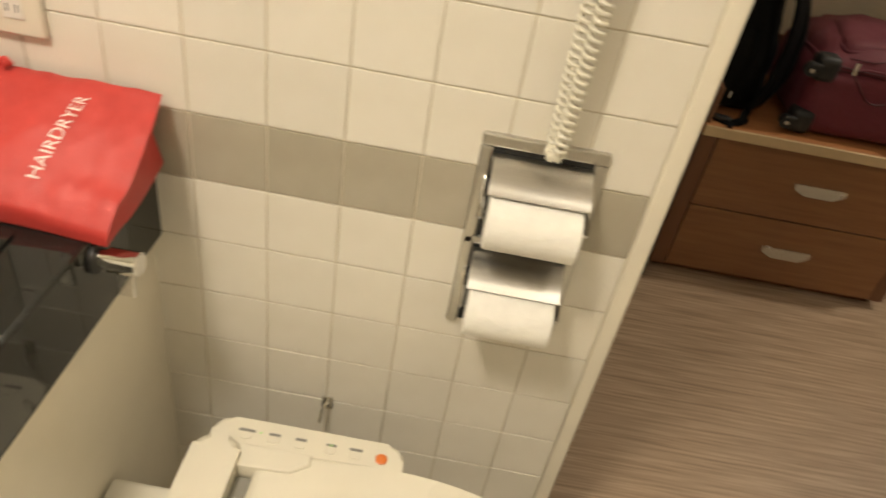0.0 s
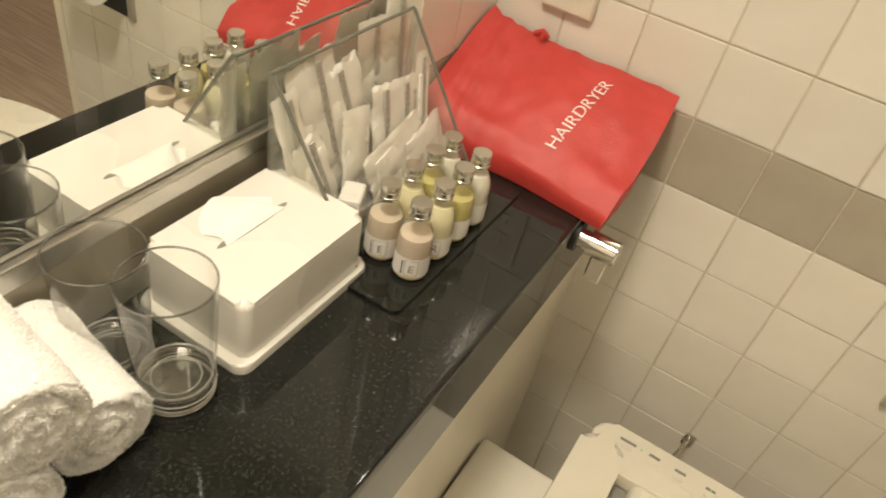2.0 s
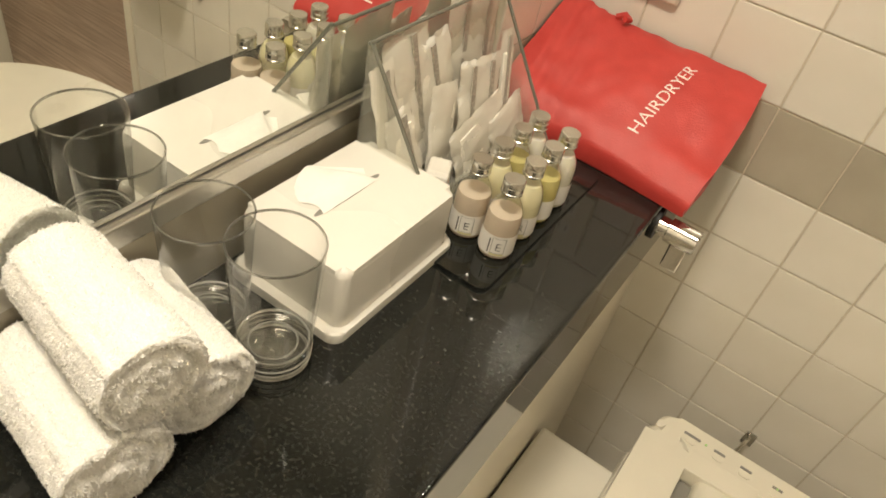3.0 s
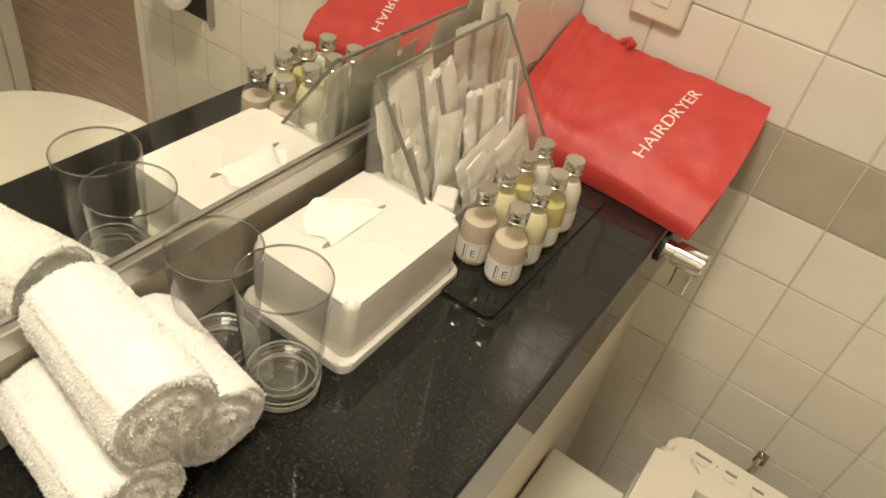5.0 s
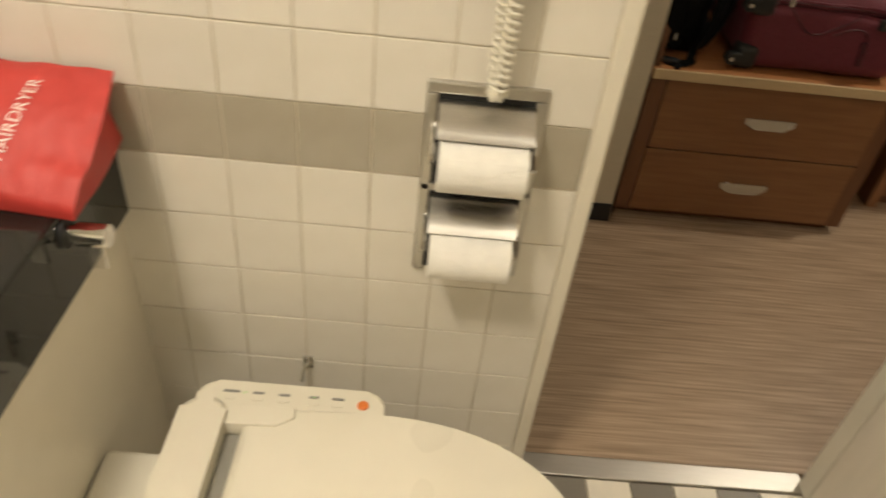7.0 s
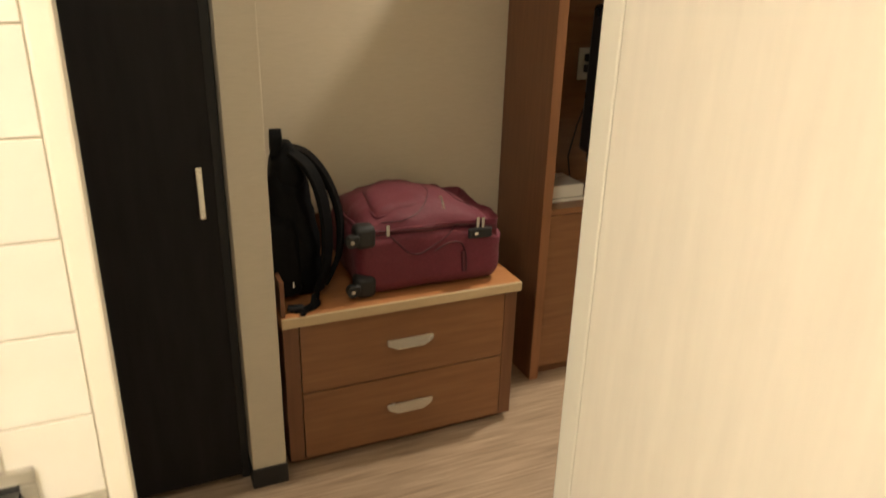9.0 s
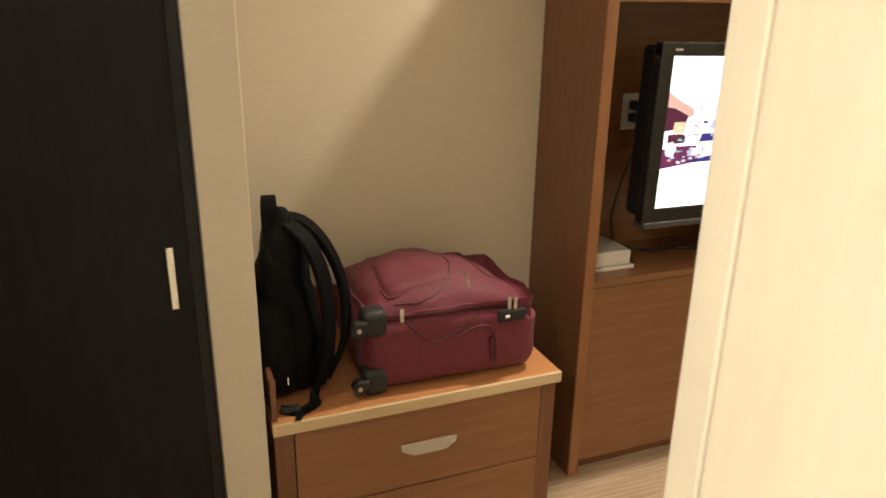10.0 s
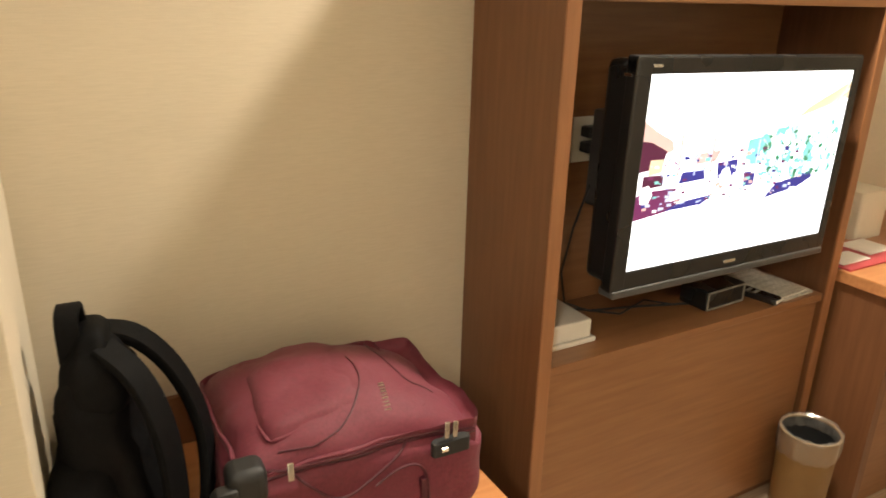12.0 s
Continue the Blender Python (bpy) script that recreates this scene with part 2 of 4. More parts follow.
def bm_loft(sections):
    """Closed sections of equal length, capped at both ends."""
    bm = bmesh.new()
    rings = [[bm.verts.new(p) for p in s] for s in sections]
    n = len(rings[0])
    for a, b in zip(rings, rings[1:]):
        for k in range(n):
            bm.faces.new((a[k], a[(k + 1) % n], b[(k + 1) % n], b[k]))
    bm.faces.new(rings[0][::-1])
    bm.faces.new(rings[-1])
    return bm


def bm_prism(outline, z0, z1, bevel=0.0, seg=2):
    bm = bmesh.new()
    bm.faces.layers.int.new("flat")
    low = [bm.verts.new((x, y, z0)) for x, y in outline]
    high = [bm.verts.new((x, y, z1)) for x, y in outline]
    n = len(outline)
    for k in range(n):
        bm.faces.new((low[k], low[(k + 1) % n], high[(k + 1) % n], high[k]))
    top = bm.faces.new(high)
    bm.faces.new(low[::-1])
    if bevel:
        bmesh.ops.bevel(bm, geom=list(top.edges), offset=bevel, segments=seg, profile=0.5, affect="EDGES", clamp_overlap=True)
        bm.normal_update()
        mark_flat(bm, [f for f in bm.faces if abs(f.normal.z) > 0.9995])
    return bm


def bm_join(*parts):
    bm = bmesh.new()
    for b in parts:
        me = bpy.data.meshes.new("tmp")
        b.to_mesh(me)
        b.free()
        bm.from_mesh(me)
        bpy.data.meshes.remove(me)
    return bm


def rounded(x0, y0, x1, y1, r, n=6):
    pts = []
    for cx, cy, a in ((x1 - r, y1 - r, 0), (x0 + r, y1 - r, 90), (x0 + r, y0 + r, 180), (x1 - r, y0 + r, 270)):
        for i in range(n + 1):
            t = radians(a + 90 * i / n)
            pts.append((cx + r * math.cos(t), cy + r * math.sin(t)))
    return pts


def text_part(name, words, size, mat, parent, m, label=""):
    data = bpy.data.curves.new(name, "FONT")
    data.body, data.size, data.extrude = words, size, 0.0004
    data.resolution_u, data.offset = 3, -0.014 * size
    tmp = bpy.data.objects.new("tmp_text", data)
    scene.collection.objects.link(tmp)
    bpy.context.view_layer.update()
    me = bpy.data.meshes.new_from_object(tmp)
    bpy.data.objects.remove(tmp)
    me.transform(m)
    me.materials.clear()
    me.materials.append(mat)
    ob = new(name, me)
    ob.parent = parent
    if label:
        ob["label"] = label
    return ob


def structure(name, bm, mat, label="", category=""):
    return tagged(part(name, bm, mat), label, category, kind="structure")


# ---- setting: bathroom ----
LEFT, TILE_END, WALL_END, JAMB = -0.396, 0.492, 0.518, 1.130
COUNTER = 0.745
WALL_T = 0.045

wall_tiled = structure("wall_tiled", bm_box(LEFT - 0.1, 0.0016, 0, TILE_END, WALL_T, 2.4), GROUT, "cream glazed tile wall with a grey tile band", "wall")
structure("wall_trim", bm_box(TILE_END, -0.002, 0, WALL_END, WALL_T, 2.4, 0.004), PAINT, "smooth cream enamelled wall end beside the doorway", "wall trim")
structure("door_lintel", bm_box(WALL_END, 0, 2.02, JAMB, WALL_T, 2.4, 0.003), PAINT, "cream lintel over the bathroom doorway", "lintel")
structure("door_jamb", bm_box(JAMB, 0.012, 0, JAMB + 0.05, 0.057, 2.4, 0.004), PAINT, "cream enamelled door jamb", "door jamb")
structure("wall_side", bm_box(LEFT - 0.16, -1.75, 0, LEFT - 0.036, 0.0012, 2.3), GROUT, "wall behind the washbasin mirror", "wall")
structure("wall_back", bm_box(LEFT - 0.14, -1.85, 0, 1.9, -1.75, 2.3), PAINT, "plain cream bathroom wall", "wall")
structure("wall_far", bm_box(1.78, -1.75, 0, 1.88, 0.0, 2.3), PAINT, "plain cream bathroom wall", "wall")
structure("bathroom_ceiling", bm_box(LEFT - 0.14, -1.85, 2.3, 1.9, 0, 2.36), PLASTER, "flat cream bathroom ceiling", "ceiling")
structure("floor_bathroom", bm_box(LEFT - 0.14, -1.85, -0.06, 1.9, 0.03, -0.006), GROUT, "grey and white chequered bathroom floor", "floor")
structure("threshold", bm_box(WALL_END - 0.01, 0.030, -0.02, JAMB + 0.01, 0.082, 0.004, 0.003), STEEL, "brushed steel door threshold strip", "threshold")
structure("wall_partition", bm_box(JAMB + 0.05, 0, 0, 4.3, WALL_T, 2.4), WALLPAPER, "beige papered wall between bathroom and room", "wall")

door = thing("door_open", (JAMB - 0.002, 0.009, 0.012), "open white flush bathroom door folded against the jamb", "door")
part("door_leaf", bm_box(0, -0.66, 0, 0.036, 0, 2.0, 0.004), DOORPAINT, door)
part("door_handle", bm_join(bm_tube([(0, -0.60, 0.98), (-0.045, -0.60, 0.98)], 0.009, 12), bm_tube([(-0.045, -0.605, 0.98), (-0.045, -0.49, 0.98)], 0.008, 12)), NICKEL, door, "satin metal lever handle")

# ---- setting: hall and room ----
structure("floor_hall", bm_box(-1.4, 0.082, -0.06, 4.3, 3.6, 0.0), FLOORING, "brown wood-grain vinyl floor", "floor")
structure("floor_room", bm_box(1.9, -1.85, -0.06, 4.3, 0.0, -0.001), FLOORING, "brown wood-grain vinyl floor", "floor")
structure("hall_ceiling", bm_box(-1.4, 0, 2.4, 4.3, 3.6, 2.46), PLASTER, "flat cream hall ceiling", "ceiling")
structure("wall_hall_end", bm_box(-1.5, 0, 0, -1.4, 1.6, 2.4), WALLPAPER, "beige papered end wall", "wall")
structure("wall_hall_near", bm_box(-1.4, 0.0, 0, LEFT - 0.1, WALL_T, 2.4), WALLPAPER, "beige papered hall wall", "wall")
structure("wall_room_end", bm_box(4.3, -1.85, 0, 4.4, 3.6, 2.4), WALLPAPER, "beige papered room wall", "wall")
NICHE = 1.487
structure("wall_niche", bm_box(-1.4, NICHE, 0, 4.3, NICHE + 0.1, 2.4), WALLPAPER, "beige woven wallpaper wall behind the luggage", "wall")
structure("wall_post", bm_box(0.759, 0.955, 0.055, 0.852, NICHE, 2.4, 0.003), WALLPAPER, "beige papered wall end between wardrobe and niche", "wall")
structure("baseboard", bm_box(0.756, 0.949, 0, 0.855, 1.40, 0.062, 0.003), BLACK, "black skirting round the wall end", "baseboard")


# ---- wardrobe ----
wardrobe = thing("wardrobe", (0.0, 1.0, 0.0), "dark wenge wardrobe with a sliding door and slim pull", "wardrobe")
part("body", bm_box(-1.0, 0.03, 0, 0.752, 0.46, 2.3, 0.002), DARKDOOR, wardrobe)
panel = part("sliding_door", bm_box(-0.02, 0.0, 0.02, 0.735, 0.026, 2.3, 0.002), DARKDOOR, wardrobe)
part("sliding_door", bm_box(-0.95, 0.0, 0.02, -0.024, 0.026, 2.3, 0.002), DARKDOOR, wardrobe)
part("pull_handle", bm_box(0.691, -0.012, 0.795, 0.707, 0.002, 0.925, 0.003), NICKEL, panel, "slim satin metal pull")
part("side_stile", bm_box(0.735, 0.012, 0, 0.757, 0.03, 2.3), BLACK, wardrobe, "black gap seal beside the door")


# ---- luggage bench ----
bench = thing("luggage_bench", (0.867, 0.98, 0.0), "cherry wood two-drawer luggage bench with pale edged top", "drawer bench")
BW, BD = 0.724, 0.50
part("top", bm_box(0, 0.003, 0.468, BW, BD, 0.497, 0.002), WOODTOP, bench)
part("edging", bm_box(0, -0.005, 0.468, BW, 0.003, 0.498, 0.003), EDGING, bench, "pale edge strip")
part("side_panel", bm_box(0.004, 0.012, 0.028, 0.047, BD, 0.467, 0.002), WOODUPSHADE, bench)
part("side_panel", bm_box(BW - 0.047, 0.012, 0.028, BW - 0.006, BD, 0.467, 0.002), WOODUPSHADE, bench)
part("plinth", bm_box(0.02, 0.045, 0, BW - 0.03, BD, 0.03), WOODUPSHADE, bench)
part("upstand", bm_box(0.002, 0.01, 0.498, 0.014, BD, 0.60, 0.002), WOODUPSHADE, bench)
part("back_rail", bm_box(0.014, BD - 0.016, 0.498, BW + 0.02, BD - 0.002, 0.61, 0.002), WOODUPSHADE, bench)
for z0, z1 in ((0.250, 0.464), (0.032, 0.246)):
    d = part("drawer", bm_box(0.049, 0.010, z0, BW - 0.049, BD - 0.03, z1, 0.002), WOOD, bench)
    zc = z0 + 0.110
    prof = [(-0.074, 0.016), (0.074, 0.016), (0.074, 0.000), (0.066, -0.006), (0.042, -0.017), (-0.042, -0.017), (-0.066, -0.006), (-0.074, 0.000)]
    bm = bmesh.new()
    back = [bm.verts.new((0.369 + x, 0.009, zc + z)) for x, z in prof]
    front = [bm.verts.new((0.369 + x * 0.97, 0.009 - (0.020 if z < 0 else 0.016) * (1 - abs(x) / 0.1) - 0.004, zc + z * 0.9)) for x, z in prof]
    for k in range(len(prof)):
        bm.faces.new((back[k], back[(k + 1) % len(prof)], front[(k + 1) % len(prof)], front[k]))
    bm.faces.new(front)
    bm.faces.new(back[::-1])
    bmesh.ops.bevel(bm, geom=bm.edges[:], offset=0.002, segments=2, affect="EDGES", clamp_overlap=True)
    part("cup_pull", bm, NICKEL, d, "satin metal cup pull")

# ---- television unit ----
unit = thing("television_unit", (1.765, 1.175, 0.0), "cherry wood television wall unit with a closed base", "wall unit")
UW, UD = 1.01, NICHE - 1.175 - 0.002
part("side_panel", bm_box(0, 0, 0, 0.035, UD, 1.80, 0.002), WOODUPSHADE, unit)
part("side_panel", bm_box(UW - 0.035, 0, 0, UW, UD, 1.80, 0.002), WOODUPSHADE, unit)
part("back_panel", bm_box(0.036, UD - 0.03, 0.62, UW - 0.036, UD - 0.006, 1.79), WOOD, unit)
part("shelf", bm_box(0.036, 0.002, 0.616, UW - 0.036, UD - 0.031, 0.638, 0.002), WOOD, unit)
part("header", bm_box(0.036, 0.001, 1.385, UW - 0.036, UD - 0.031, 1.42, 0.002), WOOD, unit)
# Strips in lightened cherry put the light on the front edges into colour.
for x in (0.0, UW - 0.035):
    part("front_edge", bm_box(x + 0.001, -0.004, 0, x + 0.034, -0.0003, 1.80, 0.001), WOODEDGELIT, unit, "veneered edge, lightened for the light it catches")
part("top", bm_box(0.036, 0.004, 1.765, UW - 0.036, UD - 0.031, 1.795, 0.002), WOOD, unit)
part("front_panel", bm_box(0.040, 0.012, 0.035, UW - 0.040, 0.032, 0.611, 0.002), WOOD, unit)
part("plinth", bm_box(0.036, 0.03, 0, UW - 0.036, UD - 0.03, 0.034), WOODUPSHADE, unit)

# ---- television ----
tv = thing("television", (2.287, 1.135, 1.04), "flat black television on a wall bracket, showing a bright restaurant", "television")
tv.matrix_basis = pose(2.284, 1.157, 1.042, 0, 1, 1.4)
TW, TH = 0.3715, 0.242
part("bezel", bm_join(bm_box(-TW, -0.012, TH - 0.036, TW, 0.02, TH, 0.005), bm_box(-TW, -0.012, -TH, TW, 0.02, -TH + 0.044, 0.005), bm_box(-TW, -0.0125, -TH + 0.004, -TW + 0.042, 0.019, TH - 0.004, 0.005), bm_box(TW - 0.030, -0.0125, -TH + 0.004, TW, 0.019, TH - 0.004, 0.005)), TVBODY, tv)
part("back_shell", bm_box(-TW + 0.008, 0.0, -TH + 0.01, TW - 0.008, 0.085, TH - 0.01, 0.018, 3), TVBODY, tv)
part("lower_trim", bm_box(-TW + 0.006, -0.016, -TH - 0.014, TW - 0.006, 0.03, -TH + 0.004, 0.004), TVGREY, tv, "grey speaker strip")
part("badge", bm_box(-0.02, -0.0145, -TH + 0.016, 0.02, -0.011, -TH + 0.024, 0.001), ALU, tv, "small silver badge")
part("badge", bm_box(-TW + 0.040, -0.0145, TH - 0.022, -TW + 0.064, -0.011, TH - 0.016, 0.001), ALU, tv, "small silver badge")
part("badge", bm_box(-TW - 0.0015, 0.0, TH - 0.040, -TW + 0.002, 0.02, TH - 0.034, 0.0005), ALU, tv, "small silver badge")
SX0, SX1, SZ0, SZ1 = -TW + 0.041, TW - 0.029, -TH + 0.043, TH - 0.035
screen = part("screen", bm_box(SX0, -0.009, SZ0, SX1, 0.004, SZ1), glow("screen_white", (0.93, 0.96, 1.0), 0.75), tv)
part("bracket", bm_box(-0.22, 0.086, -0.13, 0.12, 0.26, 0.10, 0.006), TVGREY, tv, "dark wall bracket")
HUES = {"plum": (0.13, 0.02, 0.09), "maroon": (0.075, 0.012, 0.04), "navy": (0.03, 0.03, 0.22), "teal": (0.20, 0.55, 0.55), "leaf": (0.05, 0.22, 0.12), "mist": (0.50, 0.80, 0.86), "sand": (0.85, 0.72, 0.52), "rose": (0.80, 0.52, 0.50), "sky": (0.55, 0.66, 0.95), "pale": (0.95, 0.93, 0.95)}
HUE = {k: glow("screen_" + k, v, {"pale": 0.6, "sky": 0.26, "sand": 0.22, "rose": 0.24}.get(k, 0.34)) for k, v in HUES.items()}
layer = 0


def patch(hue, pts):
    """A flat patch of the picture; corners in shares of the screen's width and height."""
    global layer
    layer += 1
    bm = bmesh.new()
    y = -0.0092 - 0.000006 * layer
    bm.faces.new([bm.verts.new((SX0 + (SX1 - SX0) * u, y, SZ0 + (SZ1 - SZ0) * v)) for u, v in pts])
    part("picture_patch", bm, HUE[hue], screen)


patch("rose", [(0, 0.56), (0.14, 0.62), (0.13, 0.67), (0.06, 0.72), (0, 0.78)])
patch("maroon", [(0, 0.52), (0.10, 0.54), (0.11, 0.62), (0.04, 0.67), (0, 0.68)])
patch("sand", [(0.04, 0.50), (0.10, 0.51), (0.10, 0.58), (0.045, 0.58)])
patch("plum", [(0, 0.27), (0.15, 0.30), (0.22, 0.37), (0.17, 0.42), (0.04, 0.42), (0, 0.40)])
patch("maroon", [(0.02, 0.43), (0.11, 0.44), (0.11, 0.50), (0.02, 0.50)])
patch("pale", [(0.02, 0.36), (0.05, 0.34), (0.07, 0.40), (0.05, 0.45), (0.02, 0.44)])
patch("navy", [(0.13, 0.30), (0.30, 0.31), (0.36, 0.36), (0.20, 0.34)])
patch("pale", [(0.15, 0.35), (0.33, 0.39), (0.34, 0.43), (0.22, 0.44), (0.15, 0.39)])
patch("navy", [(0.18, 0.44), (0.30, 0.45), (0.29, 0.50), (0.19, 0.50)])
patch("navy", [(0.36, 0.44), (0.45, 0.45), (0.45, 0.54), (0.35, 0.53)])
patch("pale", [(0.37, 0.44), (0.43, 0.44), (0.41, 0.50), (0.38, 0.49)])
patch("rose", [(0.22, 0.53), (0.34, 0.54), (0.36, 0.60), (0.24, 0.59)])
patch("sky", [(0.30, 0.55), (0.32, 0.55), (0.32, 0.72), (0.30, 0.71)])
patch("navy", [(0.50, 0.38), (0.55, 0.38), (0.55, 0.46), (0.49, 0.46)])
patch("navy", [(0.62, 0.29), (0.80, 0.33), (0.88, 0.38), (0.86, 0.42), (0.68, 0.38)])
patch("pale", [(0.66, 0.37), (0.82, 0.40), (0.80, 0.46), (0.68, 0.44)])
patch("teal", [(0.48, 0.50), (0.60, 0.50), (0.60, 0.66), (0.49, 0.64)])
patch("sand", [(0.72, 0.74), (1.0, 0.84), (1.0, 0.94), (0.78, 0.80)])
patch("sky", [(0.60, 0.46), (0.62, 0.46), (0.62, 0.74), (0.60, 0.73)])
leaves = random.Random(5)
for k in range(330):
    u, v, w = leaves.uniform(0.56, 0.985), leaves.uniform(0.40, 0.70), leaves.uniform(0.006, 0.022)
    a = leaves.uniform(0, 6.28)
    patch(leaves.choice(["leaf", "teal", "teal", "mist", "mist", "pale", "pale"]), [(min(0.995, u + w * math.cos(a + q) * f), v + 1.5 * w * math.sin(a + q) * f) for q, f in ((0, 1), (1.3, 0.6), (2.2, 1), (3.6, 0.8), (5.0, 1))])

for k in range(230):
    u, v, w = leaves.uniform(0.01, 0.80), leaves.uniform(0.30, 0.58), leaves.uniform(0.004, 0.018)
    a = leaves.uniform(-0.3, 0.3)
    patch(leaves.choice(["pale", "sky", "navy", "sky", "rose", "sky", "pale", "plum", "teal"]), [(u, v), (u + 1.5 * w, v + w * a), (u + 1.4 * w, v + w), (u + 0.1 * w, v + 1.1 * w)])
for k in range(6):
    u = 0.16 + 0.075 * k
    patch("sky" if k % 2 else "rose", [(u, 0.48), (u + 0.008, 0.48), (u + 0.010, 0.70 - 0.012 * k), (u, 0.70 - 0.012 * k)])
for k in range(9):
    u = 0.70 + 0.03 * k
    patch("sand" if k % 2 else "mist", [(u, 0.66 + 0.02 * k), (min(0.99, u + 0.16), 0.76 + 0.022 * k), (min(0.99, u + 0.16), 0.772 + 0.022 * k), (u, 0.668 + 0.02 * k)])

# ---- things on the shelf ----
wb = thing("white_box", (1.86, 1.24, 0.638), "low white box with a lid on the television shelf", "box")
part("base", bm_box(-0.06, -0.005, 0, 0.118, 0.15, 0.012, 0.003), PLASTIC, wb)
part("lid", bm_box(-0.058, 0.0, 0.0125, 0.105, 0.145, 0.058, 0.005), PLASTIC, wb)

speaker = thing("set_top_box", (2.335, 1.232, 0.638), "small black electronic box with a framed front on the shelf", "electronic box", turn=3)
part("body", bm_box(0, 0, 0.002, 0.155, 0.085, 0.056, 0.006), TVBODY, speaker)
part("front_frame", bm_join(bm_box(0.004, -0.003, 0.004, 0.151, 0.0, 0.008), bm_box(0.004, -0.003, 0.05, 0.151, 0.0, 0.054), bm_box(0.004, -0.003, 0.004, 0.008, 0.0, 0.054), bm_box(0.147, -0.003, 0.004, 0.151, 0.0, 0.054)), GREYPL, speaker, "grey front frame")
remote = thing("remote_control", (2.545, 1.262, 0.638), "slim dark remote control on the shelf", "remote control", turn=-78)
part("body", bm_prism(rounded(-0.08, -0.022, 0.08, 0.022, 0.010), 0.0, 0.014, 0.004), TVBODY, remote)
for k in range(4):
    for q in range(3):
        part("button", bm_box(-0.05 + 0.02 * k, -0.013 + 0.010 * q, 0.0138, -0.040 + 0.02 * k, -0.007 + 0.010 * q, 0.0158, 0.0006), GREYPL, remote)
part("tip", bm_box(0.070, -0.016, 0.003, 0.0815, 0.016, 0.013, 0.002), PLASTIC, remote, "pale end cap")
NEWS = material("newsprint", (0.44, 0.42, 0.37), 0.8, second=(0.58, 0.55, 0.49), scale=120, contrast=(0.4, 0.6))
paper = thing("newspaper", (2.585, 1.185, 0.638), "folded grey printed papers on the shelf", "newspaper", turn=4)
part("sheet", bm_box(0.0, 0.0, 0.0005, 0.135, 0.21, 0.006, 0.001), NEWS, paper)
part("sheet", bm_box(0.004, 0.008, 0.0065, 0.128, 0.20, 0.010, 0.001), NEWS, paper)
for k in range(7):
    part("print", bm_box(0.012, 0.022 + 0.025 * k, 0.0101, 0.114 - 0.02 * (k % 3), 0.031 + 0.025 * k, 0.0105), STRIPE, paper, "grey lines of print")
plate = thing("socket_plate", (2.085, NICHE - 0.034, 1.065), "beige wall socket plate with black plugs", "socket")
part("cover", bm_box(-0.05, -0.006, -0.055, 0.05, 0.0, 0.055, 0.002), IVORY, plate)
for z in (0.022, -0.015):
    part("plug", bm_box(-0.030, -0.040, z - 0.013, 0.004, -0.0065, z + 0.013, 0.004), BLACK, plate, "black plug")
cable = thing("power_cable", (2.05, 1.42, 0.638), "thin black cables hanging from the socket to the shelf", "cable")
part("cable", bm_tube([(0.022, -0.012, 0.40), (0.01, -0.022, 0.33), (-0.03, -0.02, 0.22), (-0.055, -0.02, 0.11), (-0.045, -0.03, 0.03), (0.02, -0.05, 0.004), (0.14, -0.08, 0.003), (0.29, -0.13, 0.003)], 0.003, 6), BLACK, cable)
part("cable", bm_tube([(0.03, -0.012, 0.44), (0.06, -0.03, 0.36), (0.10, -0.03, 0.24), (0.09, -0.03, 0.16), (0.13, -0.04, 0.12)], 0.003, 6), BLACK, cable)
part("cable", bm_tube([(-0.01, -0.02, 0.003), (0.08, -0.10, 0.003), (0.20, -0.06, 0.003), (0.25, -0.12, 0.003)], 0.0025, 6), BLACK, cable)

# ---- desk ----
desk = thing("desk", (2.79, 0.99, 0.0), "cherry wood writing desk with a light top", "desk")
part("top", bm_box(0, 0, 0.665, 1.3, 0.49, 0.70, 0.003), WOODTOP, desk)
part("side_panel", bm_box(0.01, 0.012, 0, 0.045, 0.49, 0.664, 0.002), WOODUPSHADE, desk)
part("front_panel", bm_box(0.046, 0.03, 0.0, 1.29, 0.05, 0.664, 0.002), WOOD, desk)

REDMAT = material("red_card", (0.42, 0.06, 0.07), 0.5)
mat_ = thing("red_folder", (2.80, 1.15, 0.70), "red and gold folder with loose white sheets on the desk", "folder")
part("folder", bm_box(0, 0, 0.0005, 0.30, 0.16, 0.006, 0.001), REDMAT, mat_)
part("sheet", bm_box(0.015, 0.03, 0.0065, 0.14, 0.10, 0.009, 0.0005), PAPER, mat_, "white sheet")
part("sheet", bm_box(0.17, 0.05, 0.0065, 0.29, 0.15, 0.010, 0.0005), PAPER, mat_, "white sheet")
part("clip", bm_tube([(0.05, 0.13, 0.010), (0.10, 0.14, 0.012), (0.13, 0.12, 0.010), (0.08, 0.115, 0.012)], 0.004, 8), material("old_gold", (0.30, 0.22, 0.08), 0.4, 0.6), mat_, "gold trim")
cup = thing("cup", (2.99, 1.36, 0.70), "pale ceramic cup on the desk", "cup")
part("body", bm_lathe([(0, 0), (0.025, 0), (0.034, 0.05), (0.036, 0.07), (0.033, 0.07), (0.030, 0.05), (0.02, 0.006), (0, 0.006)], 28), CERAMIC, cup)
carton = thing("desk_caddy", (3.12, 1.37, 0.70), "tall cream desk caddy on the desk", "caddy")
part("body", bm_prism(rounded(-0.05, -0.06, 0.09, 0.07, 0.012), 0.0, 0.15, 0.006), IVORY, carton)

